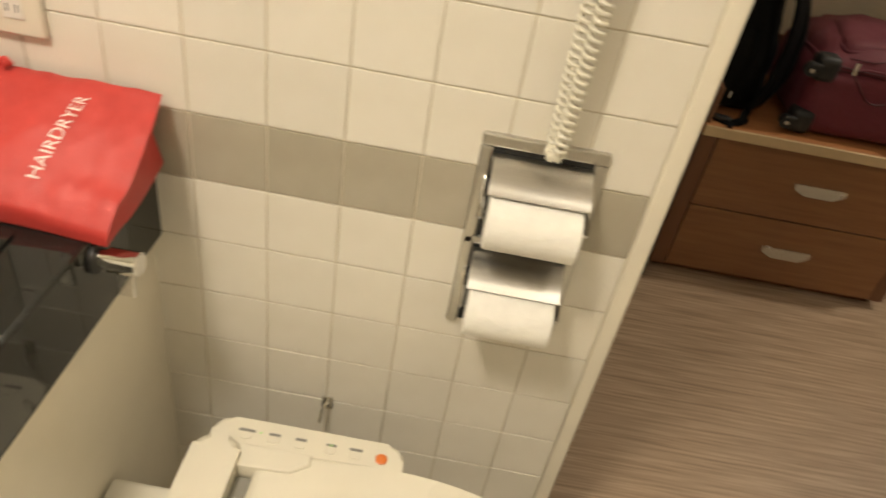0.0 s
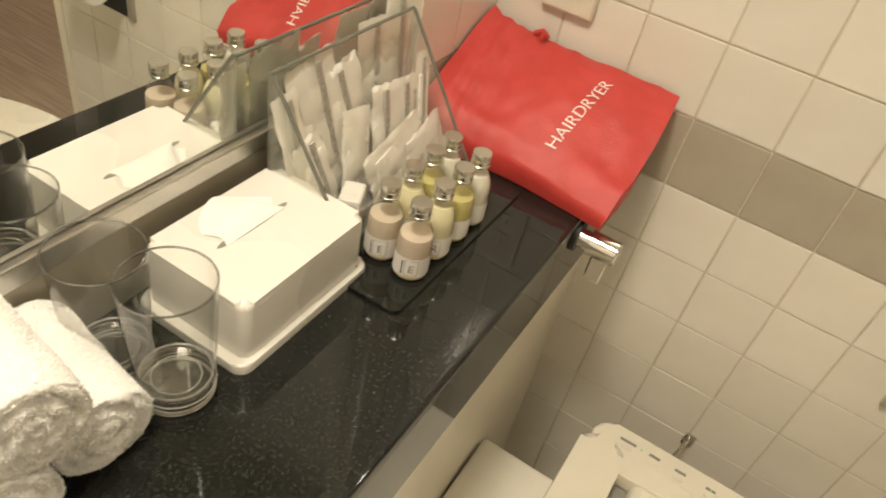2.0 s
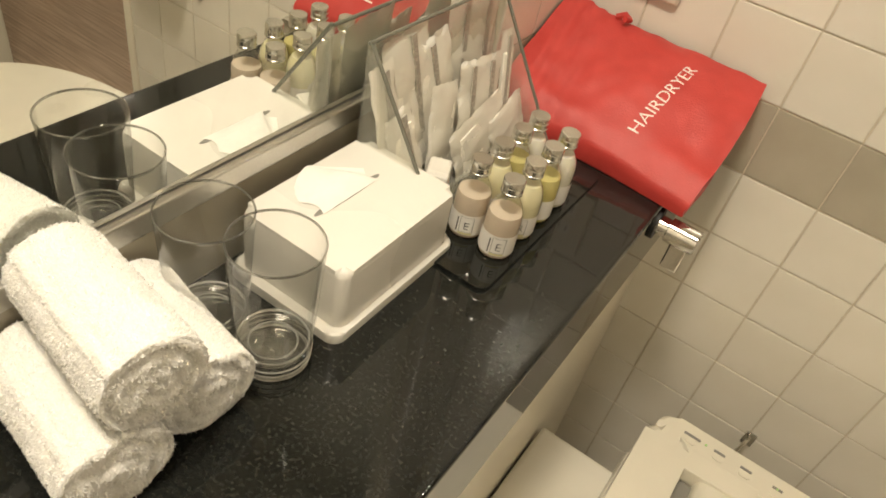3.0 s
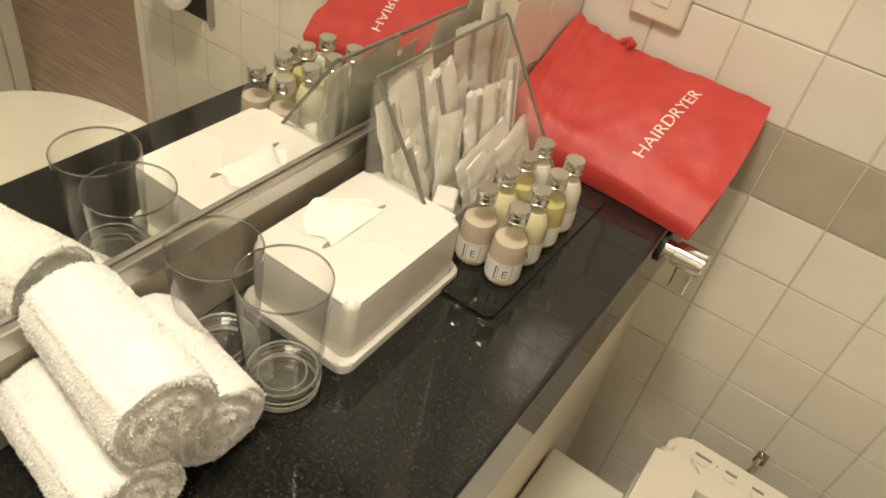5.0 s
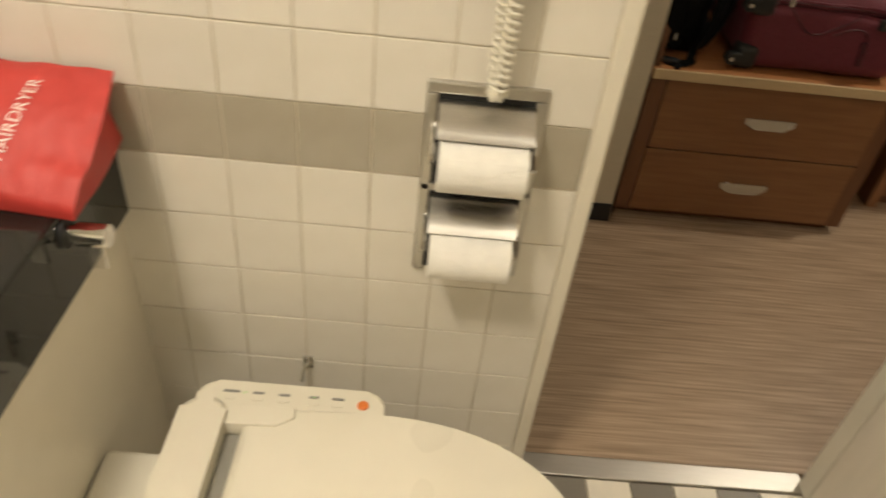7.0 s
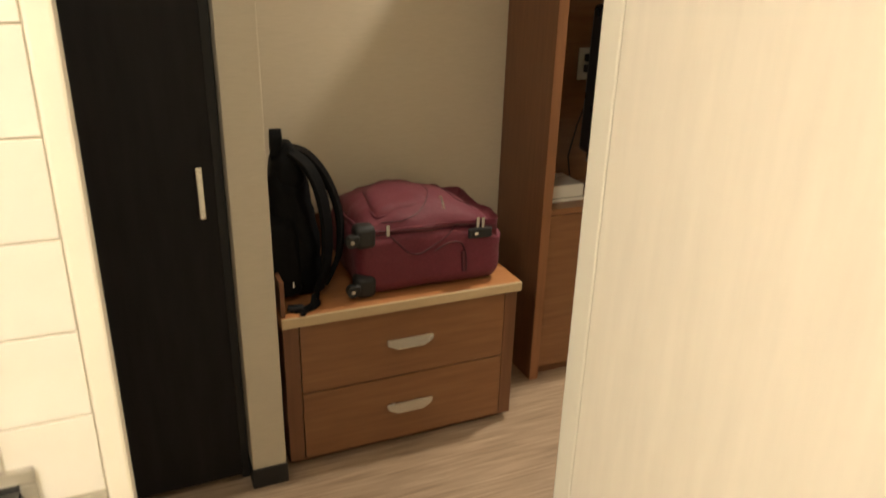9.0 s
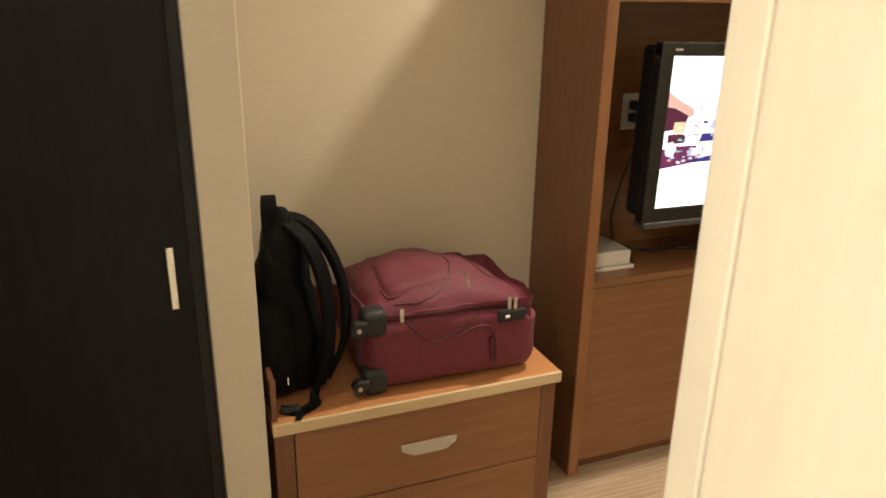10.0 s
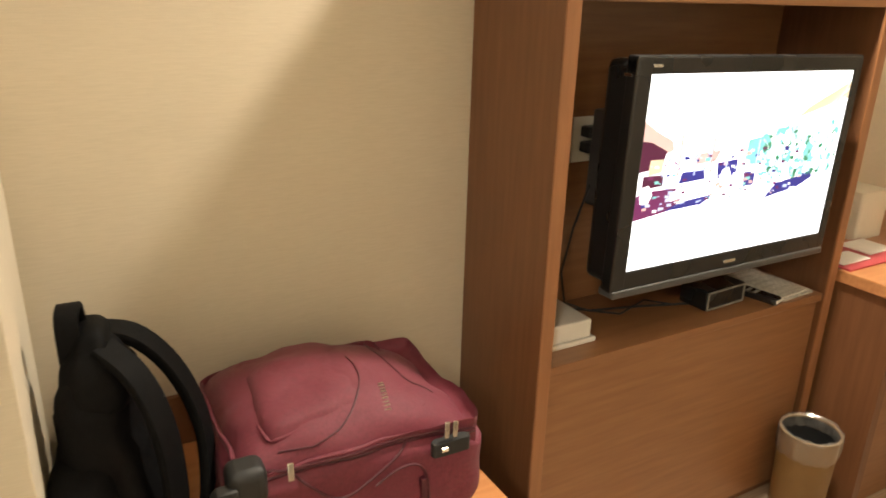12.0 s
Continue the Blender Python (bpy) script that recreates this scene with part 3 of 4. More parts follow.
# ---- waste bin ----
bin_ = thing("waste_bin", (2.668, 1.085, 0.0), "tan waste bin lined with a clear crumpled bag", "waste bin")
part("body", bm_lathe([(0.0, 0.0), (0.066, 0.0), (0.070, 0.01), (0.078, 0.27), (0.080, 0.272), (0.080, 0.276), (0.074, 0.276), (0.066, 0.012), (0.0, 0.010)], 40), BINBODY, bin_)
# Extra black lining paints shade over the bin's own tan inner side.
part("inner_wall", bm_lathe([(0.0738, 0.272), (0.0655, 0.0125), (0.0, 0.0125)], 40), BLACK, bin_, "added black lining for the shade inside")
bm = bm_lathe([(0.0795, 0.21), (0.082, 0.235), (0.0825, 0.262), (0.083, 0.279), (0.078, 0.284), (0.072, 0.279), (0.0705, 0.262), (0.070, 0.245)], 110)
for v in bm.verts:
    k = noise.noise(v.co * 95) * 0.0055
    v.co += Vector((v.co.x, v.co.y, 0)).normalized() * k if v.co.length > 0.03 else Vector()
    v.co.z += noise.noise(v.co * 60 + Vector((3, 1, 2))) * 0.006
part("liner", bm, BINFILM, bin_, "clear crumpled bin bag")


# ---- suitcase ----
def bm_soft(x0, y0, z0, x1, y1, z1, r, bulge, n=14, seed=0.0, fall=0.0, wrinkle=0.006, taper=0.0, dome=0.0):
    """A soft rounded block with a bulging top that falls away to one end and narrows upwards."""
    bm = bmesh.new()
    bmesh.ops.create_cube(bm, size=2.0)
    bmesh.ops.subdivide_edges(bm, edges=bm.edges[:], cuts=n, use_grid_fill=True)
    h = Vector(((x1 - x0) / 2, (y1 - y0) / 2, (z1 - z0) / 2))
    c = Vector(((x1 + x0) / 2, (y1 + y0) / 2, (z1 + z0) / 2))
    for v in bm.verts:
        u = v.co.copy()
        q = Vector([u[i] * h[i] for i in range(3)])
        core = Vector([max(-h[i] + r, min(h[i] - r, q[i])) for i in range(3)])
        d = q - core
        if d.length > 1e-6:
            q = core + d.normalized() * r
        q.z += bulge * max(0.0, u.z) * (1 - u.x ** 2) ** 0.7 * (1 - u.y ** 2) ** 0.7
        q.z -= fall * max(0.0, u.z) * max(0.0, u.x + 0.2) ** 2
        q.z -= dome * max(0.0, u.z) * (0.6 * max(0.0, -u.x) ** 3 + 0.5 * abs(u.y) ** 3)
        k = 1 - taper * ((u.z + 1) / 2) ** 2
        q.x, q.y = q.x * k, q.y * (1 - 0.7 * (1 - k))
        q += wrinkle * noise.noise_vector((q + Vector((seed, 0, 0))) * 9) + 0.35 * wrinkle * noise.noise_vector((q + Vector((seed, 2, 0))) * 28)
        v.co = c + q
    return bm


case = thing("suitcase", (1.095, 1.022, 0.499), "burgundy soft suitcase lying on the luggage bench", "suitcase", turn=-1.5)
shell = part("shell", bm_soft(0.0, 0, 0.002, 0.445, 0.36, 0.206, 0.046, 0.0, 20, fall=0.030, dome=0.022, wrinkle=0.008), BURGUNDY, case)
flap = part("front_flap", bm_soft(0.010, 0.010, 0.17, 0.437, 0.35, 0.222, 0.026, 0.040, 22, 3.0, fall=0.042, dome=0.030, wrinkle=0.010), BURGUNDY, case)
pocket = part("front_pocket", bm_soft(0.055, 0.050, 0.19, 0.350, 0.32, 0.243, 0.022, 0.024, 22, 5.0, fall=0.046, dome=0.016, wrinkle=0.011), BURGUNDY, case, "padded front pocket")
bpy.context.view_layer.update()


def on_case(x, y, lift=0.001):
    """The highest place of the suitcase's upper cloth at x, y."""
    best = 0.2
    for ob in (shell, flap, pocket):
        hit, p, _, _ = ob.ray_cast((x, y, 0.6), (0, 0, -1))
        if hit:
            best = max(best, p.z)
    return (x, y, best + lift)


def smooth_line(pts, n=24):
    out = []
    for k in range(n + 1):
        a = k / n * (len(pts) - 1)
        i = min(len(pts) - 2, int(a))
        p0, p1, p2, p3 = (Vector(pts[max(0, min(len(pts) - 1, i + q))]) for q in (-1, 0, 1, 2))
        t = a - i
        out.append(0.5 * ((2 * p1) + (p2 - p0) * t + (2 * p0 - 5 * p1 + 4 * p2 - p3) * t * t + (3 * p1 - p0 - 3 * p2 + p3) * t ** 3))
    return out


def on_front(x, z, lift=0.0005):
    """The foremost place of the suitcase's front cloth at x, z."""
    best = 0.02
    for ob in (shell, flap):
        hit, p, _, _ = ob.ray_cast((x, -0.3, z), (0, 1, 0))
        if hit:
            best = min(best, p.y)
    return (x, best - lift, z)


for z in (0.192, 0.182):
    part("zip_track", bm_tube([on_front(0.03 + 0.39 * k / 40, z - 0.026 * max(0, k / 40 - 0.4) ** 2 * 2) for k in range(41)], 0.0026, 6), BURGDARK, case)
for line in ([(0.075, 0.035), (0.14, 0.022), (0.20, 0.05), (0.245, 0.12), (0.25, 0.20)], [(0.335, 0.325), (0.322, 0.24), (0.335, 0.14), (0.375, 0.09)]):
    part("zip_track", bm_tube([on_case(p.x, p.y) for p in smooth_line([(x, y, 0) for x, y in line])], 0.0018, 6), BURGDARK, case)
for x, z in ((0.082, 0.196), (0.352, 0.192), (0.368, 0.190)):
    part("zip_pull", bm_box(x - 0.005, -0.010, z - 0.012, x + 0.005, -0.006, z + 0.020, 0.0015), CHROME, case, "chrome zip pull")
lock = part("lock", bm_prism(rounded(0.325, -0.014, 0.398, 0.004, 0.008), 0.150, 0.176, 0.003), BLACK, case, "black combination lock")
part("dial", bm_tube([(0.338, -0.015, 0.164), (0.350, -0.015, 0.164)], 0.005, 10), CHROME, lock)
part("seam", bm_tube([on_front(p.x, p.y) for p in smooth_line([(0.085, 0.186, 0), (0.120, 0.150, 0), (0.150, 0.122, 0), (0.180, 0.118, 0), (0.215, 0.134, 0), (0.27, 0.166, 0), (0.30, 0.188, 0)], 36)], 0.0028, 6), BURGDARK, case)
part("seam", bm_tube([on_front(p.x, p.y) for p in smooth_line([(0.225, 0.120, 0), (0.26, 0.138, 0), (0.295, 0.140, 0), (0.315, 0.122, 0), (0.322, 0.085, 0), (0.322, 0.048, 0)], 36)], 0.0028, 6), BURGDARK, case)
part("grip", bm_soft(0.305, -0.008, 0.045, 0.318, 0.006, 0.115, 0.004, 0.0, 6), BURGDARK, case, "dark folded side grip")
for z0 in (0.150, 0.003):
    guard = part("corner_guard", bm_box(-0.010, -0.008, z0, 0.050, 0.05, z0 + 0.066, 0.016, 3), BLACK, case, "black plastic corner guard")
    part("wheel", bm_tube([(-0.020, -0.012, z0 + 0.028), (-0.020, 0.010, z0 + 0.028)], 0.017, 18), BLACK, guard)
    part("wheel_fork", bm_box(-0.030, -0.014, z0 + 0.022, 0.002, 0.012, z0 + 0.046, 0.005), BLACK, guard)
    part("hub", bm_tube([(-0.020, -0.0145, z0 + 0.028), (-0.020, -0.011, z0 + 0.028)], 0.006, 12), CHROME, guard)
for q in range(9):
    x, y = 0.262 + 0.0012 * q, 0.046 + 0.0068 * q
    z = on_case(x, y, 0)[2]
    part("brand_bar", bm_box(x, y, z - 0.002, x + 0.011, y + 0.0022 + 0.0018 * (q % 2), z + 0.0011), ALU, case, "small pale lettering")

# ---- backpack ----
pack = thing("backpack", (0.945, 1.17, 0.499), "black nylon backpack with loose straps standing on the luggage bench", "backpack", turn=-8)
part("body", bm_soft(-0.085, -0.105, 0.0, 0.075, 0.14, 0.395, 0.055, 0.02, 22, 7.0, wrinkle=0.018, taper=0.56), NYLON, pack)
part("front_pocket", bm_soft(-0.092, -0.125, 0.01, 0.02, 0.08, 0.25, 0.04, 0.0, 14, 9.0, wrinkle=0.008, taper=0.25), NYLON, pack)
part("top_flap", bm_soft(-0.055, -0.075, 0.30, 0.045, 0.10, 0.415, 0.04, 0.015, 12, 11.0, wrinkle=0.006, taper=0.35), NYLON, pack)


def bm_strap(points, width, thick, side=(0, 1, 0)):
    """A flat band along a line of points."""
    s = Vector(side)
    pts = [Vector(p) for p in points]
    rings = []
    for i, p in enumerate(pts):
        d = (pts[min(i + 1, len(pts) - 1)] - pts[max(i - 1, 0)]).normalized()
        a = (s - d * s.dot(d)).normalized()
        b = d.cross(a)
        rings.append([p + a * width / 2 * u + b * thick / 2 * w for u, w in ((1, 0.5), (0.9, 1), (-0.9, 1), (-1, 0.5), (-1, -0.5), (-0.9, -1), (0.9, -1), (1, -0.5))])
    return bm_loft(rings)


part("top_handle", bm_strap(smooth_line([(-0.030, -0.030, 0.375), (-0.031, -0.026, 0.43), (-0.030, -0.016, 0.455), (-0.028, 0.012, 0.457), (-0.026, 0.024, 0.43), (-0.022, 0.03, 0.385)]), 0.032, 0.010, (1, 0.1, 0)), NYLON, pack)
part("shoulder_strap", bm_strap(smooth_line([(0.0, 0.04, 0.402), (0.048, 0.045, 0.385), (0.092, 0.045, 0.335), (0.124, 0.035, 0.265), (0.138, 0.015, 0.19), (0.128, -0.02, 0.10), (0.085, -0.04, 0.02)]), 0.048, 0.016, (0.3, 1, 0)), NYLON, pack, "padded black shoulder strap")
part("shoulder_strap", bm_strap(smooth_line([(0.01, -0.03, 0.405), (0.05, -0.06, 0.37), (0.078, -0.085, 0.30), (0.088, -0.10, 0.20), (0.08, -0.105, 0.10), (0.06, -0.10, 0.03)]), 0.046, 0.013, (0.6, 0.8, 0)), NYLON, pack, "padded black shoulder strap")
part("webbing", bm_strap(smooth_line([(0.05, -0.10, 0.04), (0.055, -0.135, 0.015), (0.03, -0.155, 0.006), (0.0, -0.165, 0.006), (-0.03, -0.15, 0.008)]), 0.020, 0.003, (0, 0.6, 0.8)), NYLON, pack, "loose webbing end")
part("webbing", bm_strap(smooth_line([(0.045, -0.12, 0.03), (0.035, -0.15, 0.008), (0.012, -0.178, 0.005), (0.006, -0.196, 0.005)]), 0.014, 0.003, (1, 0.3, 0)), NYLON, pack, "loose webbing end")
part("buckle", bm_box(-0.03, -0.165, 0.003, 0.012, -0.142, 0.014, 0.003), BLACK, pack, "black plastic buckle")
part("zip_pull", bm_box(-0.012, -0.131, 0.055, -0.008, -0.127, 0.075, 0.001), CHROME, pack, "small metal zip pull")
part("zip_pull", bm_box(-0.088, -0.108, 0.205, -0.080, -0.100, 0.235, 0.002), CHROME, pack, "small metal zip pull")

# ---- counter ----
counter = tagged(part("granite_counter", bm_box(LEFT - 0.034, -1.74, COUNTER - 0.122, -0.151, 0.001, COUNTER, 0.006, 4), GRANITE), "polished black granite washbasin counter", "counter")
structure("under_panel", bm_box(-0.25, -1.74, 0, -0.167, 0.003, COUNTER - 0.123), PAINT, "cream panel below the granite counter", "panel")
structure("mirror_backing", bm_box(LEFT - 0.0355, -1.74, COUNTER + 0.002, LEFT - 0.0295, -0.196, 2.0), PAINT, "mirror backing board", "panel")
mirror = thing("wall_mirror", (LEFT - 0.029, -0.197, 0.850), "large wall mirror with a satin metal lower rail", "mirror")
part("mirror_pane", bm_box(0, -1.53, 0, 0.004, 0, 1.1, 0.001), MIRROR, mirror)
part("lower_rail", bm_box(-0.001, -1.53, -0.021, 0.012, 0, -0.001, 0.002), STEEL, mirror, "satin metal rail")

# ---- toilet ----
toilet = thing("toilet", (-0.165, -0.37, 0.0), "ivory toilet with an electric bidet seat and closed lid", "toilet")
part("tank_box", bm_box(0.001, -0.22, 0, 0.20, 0.162, 0.33, 0.007), CERAMIC, toilet)


def seat_outline(x0, x1, half, shrink=0.0):
    pts = [(x0 + shrink, -half + shrink)]
    n = 30
    cx = x0 + 0.17
    for i in range(n + 1):
        a = -math.pi / 2 + math.pi * i / n
        pts.append((cx + (x1 - cx - shrink) * max(0.0, math.cos(a)) ** 0.85, (half - shrink) * math.sin(a)))
    pts.append((x0 + shrink, half - shrink))
    return pts


part("bowl", bm_prism(seat_outline(0.12, 0.66, 0.175), 0.0, 0.375, 0.01), CERAMIC, toilet)
part("seat", bm_prism(seat_outline(0.16, 0.685, 0.188), 0.378, 0.402, 0.008), IVORY, toilet)
part("lid", bm_prism(seat_outline(0.212, 0.69, 0.188), 0.404, 0.430, 0.014, 3), IVORY, toilet)
cover = part("rear_cover", bm_prism(rounded(0.124, -0.195, 0.190, 0.188, 0.022), 0.374, 0.444, 0.013, 3), IVORY, toilet)
part("cover_ear", bm_prism([(0.180, 0.148), (0.262, 0.152), (0.286, 0.168), (0.284, 0.186), (0.180, 0.186)], 0.41, 0.4345, 0.003), IVORY, cover)
part("hinge_slot", bm_box(0.186, -0.183, 0.39, 0.214, 0.146, 0.412), GREYPL, toilet, "grey hinge gap")
arm = part("control_panel", bm_prism(rounded(0.135, 0.150, 0.412, 0.234, 0.026), 0.355, 0.424, 0.006, 3), IVORY, toilet)
for x, w in ((0.184, 0.012), (0.224, 0.008), (0.262, 0.008), (0.306, 0.007), (0.342, 0.009)):
    part("button", bm_box(x - w, 0.212, 0.4235, x + w, 0.216, 0.4252, 0.0005), GREYINK, arm, "grey printed legend")
    part("button", bm_prism(rounded(x - 0.008, 0.199, x + 0.008, 0.209, 0.004), 0.4235, 0.4254, 0.0008), IVORY, arm, "pale soft key")
bm = bm_lathe([(0, 0), (0.0085, 0), (0.0085, 0.002), (0.007, 0.003), (0, 0.003)], 20)
bm.transform(Matrix.Translation((0.380, 0.206, 0.4236)))
part("button", bm, ORANGE, arm, "orange stop button")
for x in (0.204, 0.306):
    part("indicator", bm_box(x - 0.0015, 0.212, 0.4235, x + 0.0015, 0.215, 0.4255, 0.0005), GREENLED, arm, "green indicator light")

# ---- wall hook and tap ----
hook = thing("robe_hook", (0.098, -0.001, 0.325), "small chrome hook on the tiles", "hook")
part("stem", bm_tube([(0.006, 0.0, 0.004), (0.003, -0.010, 0.006), (0.0, -0.020, -0.004), (-0.003, -0.022, -0.026)], 0.0030, 10), CHROME, hook)
part("rosette", bm_box(-0.004, -0.003, -0.012, 0.014, 0.001, 0.016, 0.002), CHROME, hook)

tap = thing("chrome_valve", (-0.151, -0.170, 0.716), "chrome valve with a lever on the counter front", "valve")
part("flange", bm_tube([(0.0, 0, 0), (0.004, 0, 0)], 0.020, 24), BLACK, tap, "dark flange")
part("barrel", bm_tube([(0.003, 0, 0), (0.016, 0, 0), (0.017, 0, 0), (0.052, 0, 0), (0.054, 0, 0)], [0.012, 0.012, 0.0155, 0.0155, 0.0135], 28), CHROME, tap)
part("lever", bm_box(0.026, -0.010, -0.046, 0.047, -0.005, -0.010, 0.002), CHROME, tap)

# ---- socket and cord ----
outlet = thing("wall_socket", (-0.297, -0.001, 0.955), "ivory wall socket plate on the tiles", "socket")
part("cover", bm_box(-0.0355, -0.009, -0.060, 0.0355, 0.0, 0.060, 0.005, 3), IVORY, outlet)
for z in (-0.026, 0.012):
    ins = part("insert", bm_box(-0.012, -0.0105, z - 0.012, 0.012, -0.0085, z + 0.014, 0.001), PLASTIC, outlet)
    for x in (-0.006, 0.006):
        part("slot", bm_box(x - 0.001, -0.0108, z - 0.003, x + 0.001, -0.0100, z + 0.006), DARKINK, ins)

cord = thing("telephone_cord", (0.356, -0.030, 0.885), "curled ivory telephone cord hanging in a loop over the paper holder", "cord")
core = []
for k in range(49):
    a = k / 48
    if a < 0.46:
        u = 1 - a / 0.46
        core.append((-0.004 - 0.010 * u, 0.004, 0.006 + 0.52 * u))
    elif a > 0.54:
        u = (a - 0.54) / 0.46
        core.append((0.003 + 0.012 * u, -0.006, 0.006 + 0.52 * u))
    else:
        q = (a - 0.46) / 0.08 * math.pi
        core.append((-0.001 - 0.007 * math.cos(q), -0.002, 0.006 - 0.010 * math.sin(q)))
coil, turns = [], 116
for k in range(turns * 9):
    a = k / (turns * 9) * 48
    i = min(47, int(a))
    p = Vector(core[i]).lerp(Vector(core[i + 1]), a - i)
    t = 2 * math.pi * k / 9
    d = (Vector(core[i + 1]) - Vector(core[i])).normalized()
    b = Vector((0, 1, 0))
    n_ = d.cross(b)
    coil.append(p + 0.0072 * (math.cos(t) * n_ + math.sin(t) * b))
part("coil", bm_tube(coil, 0.0027, 6), IVORY, cord)
phone = thing("wall_telephone", (0.36, -0.002, 1.44), "ivory wall telephone above the paper holder", "telephone")
part("base", bm_box(-0.045, -0.032, -0.045, 0.045, 0.0, 0.13, 0.010, 3), IVORY, phone)
part("handset", bm_box(-0.024, -0.062, -0.040, 0.024, -0.033, 0.14, 0.012, 3), IVORY, phone)

# ---- paper holder ----
holder = thing("paper_holder", (0.348, 0.0, 0.725), "recessed chrome double toilet paper holder", "paper holder")
HW, HT, HB = 0.079, 0.157, -0.157
part("frame", bm_join(bm_box(-HW, -0.008, HT - 0.017, HW, 0.006, HT, 0.003), bm_box(-HW, -0.008, HB, -HW + 0.016, 0.006, HT - 0.017, 0.003), bm_box(HW - 0.016, -0.008, HB, HW, 0.006, HT - 0.017, 0.003), bm_box(-HW, -0.008, -0.010, HW, 0.006, 0.002, 0.002)), STEEL, holder)
# No hollow here: a shallow block whose black stands for the recess's shade.
part("recess", bm_box(-HW + 0.012, -0.003, HB + 0.004, HW - 0.012, 0.012, HT - 0.010), BLACK, holder, "shallow black block painting in the recess's shade")
for zc in (0.068, -0.081):
    prof = [(-0.004, 0.063), (-0.018, 0.064), (-0.034, 0.060), (-0.050, 0.052), (-0.060, 0.045), (-0.065, 0.0405), (-0.066, 0.040)]
    bm = bmesh.new()
    top = [[bm.verts.new((x, y, zc + z)) for y, z in prof] for x in (-0.062, 0.062)]
    low = [[bm.verts.new((x, y + 0.001, zc + z - 0.0018)) for y, z in prof] for x in (-0.062, 0.062)]
    for k in range(len(prof) - 1):
        bm.faces.new((top[0][k], top[1][k], top[1][k + 1], top[0][k + 1]))
        bm.faces.new((low[0][k], low[0][k + 1], low[1][k + 1], low[1][k]))
        for e in (0, 1):
            bm.faces.new((top[e][k], top[e][k + 1], low[e][k + 1], low[e][k]))
    bm.faces.new((top[0][-1], top[1][-1], low[1][-1], low[0][-1]))
    part("cover_flap", bm, STEEL, holder, "curved steel cover flap", 60)
    for x in (-0.066, 0.066):
        part("roll_arm", bm_tube([(x, -0.004, zc + 0.028), (x, -0.030, zc + 0.016), (x, -0.058, zc)], 0.004, 8), CHROME, holder)

for z in (0.792, 0.645):
    roll = thing("toilet_roll", (0.348, -0.060, z), "white toilet paper roll with a folded point", "toilet roll", "rolls in the holder")
    bm = bm_lathe([(0.02, -0.056), (0.0335, -0.057), (0.0355, -0.055), (0.0355, 0.055), (0.0335, 0.057), (0.02, 0.056), (0.02, -0.056)], 48)
    bm.transform(Matrix.Rotation(radians(90), 4, "Y"))
    part("paper", bm, PAPER, roll)
    bm = bmesh.new()
    arc = lambda x, a: bm.verts.new((x, -0.0364 * math.cos(a), 0.0364 * math.sin(a)))
    rows_ = [[arc(-0.052 + 0.048 * f, 0.75 - 0.55 * f), arc(0.052 - 0.048 * f, 0.75 - 0.55 * f)] for f in (0, 0.25, 0.5, 0.75, 1.0)]
    for a, b in zip(rows_, rows_[1:]):
        bm.faces.new((a[0], a[1], b[1], b[0]))
    part("folded_end", bm, PAPER, roll, "folded paper point")

# ---- things on the counter ----
tissue = thing("tissue_box", (-0.344, -0.503, COUNTER), "white plastic tissue box cover with a pulled tissue", "tissue box")
part("base", bm_prism(rounded(-0.064, -0.088, 0.060, 0.088, 0.012), 0.0, 0.010, 0.003), PLASTIC, tissue)
part("cover", bm_prism(rounded(-0.058, -0.079, 0.055, 0.079, 0.010), 0.0105, 0.072, 0.008, 3), PLASTIC, tissue)
slot_pts = [(-0.0095 + 0.0045 * math.cos(2 * math.pi * i / 28), 0.043 * math.sin(2 * math.pi * i / 28)) for i in range(28)]
# No opening is cut; the plate's grey stands for the slot's shadow.
part("slot", bm_prism(slot_pts, 0.0722, 0.0726), GREYPL, tissue, "flat grey plate painting in the slot's shadow")
bm = bmesh.new()
grid_ = []
for i in range(13):
    u = i / 12
    row = []
    for k in range(7):
        v = k / 6
        x = -0.0055 - 0.054 * v * math.sin(math.pi * min(1.0, 0.12 + u * 0.8)) ** 0.8
        y = -0.036 + 0.072 * u + 0.004 * math.sin(9 * u + 4 * v)
        z = 0.0727 + 0.007 * math.sin(math.pi * min(1, v * 1.3)) * math.sin(math.pi * u) ** 0.7 + 0.0012 * math.sin(11 * u + 3 * v) * v
        row.append(bm.verts.new((x, y, max(0.0728, z))))
    grid_.append(row)
for a, b in zip(grid_, grid_[1:]):
    for k in range(6):
        bm.faces.new((a[k], a[k + 1], b[k + 1], b[k]))
part("tissue", bm, PAPER, tissue, "pulled white tissue", 180)

glass_t = thing("drinking_glass", (-0.317, -0.628, COUNTER), "clear glass tumbler with a thick base on the counter", "glass", "tumblers")
part("wall", bm_lathe([(0.0303, 0.0195), (0.0352, 0.1185), (0.0349, 0.1185), (0.0300, 0.0195)], 64), TUMBLER, glass_t)
part("rim", bm_lathe([(0.0353, 0.1185), (0.0354, 0.1198), (0.0347, 0.1206), (0.0340, 0.1198), (0.0341, 0.1185)], 64), RIM, glass_t, "rounded rim")
base = part("base", bm_lathe([(0, 0.0005), (0.0265, 0.0005), (0.0288, 0.0018), (0.0294, 0.004), (0.0303, 0.0192), (0.0287, 0.0215), (0.0268, 0.0180), (0.020, 0.0160), (0.010, 0.0152), (0, 0.0150)], 64), TUMBLERBASE, glass_t, "thick clear base")
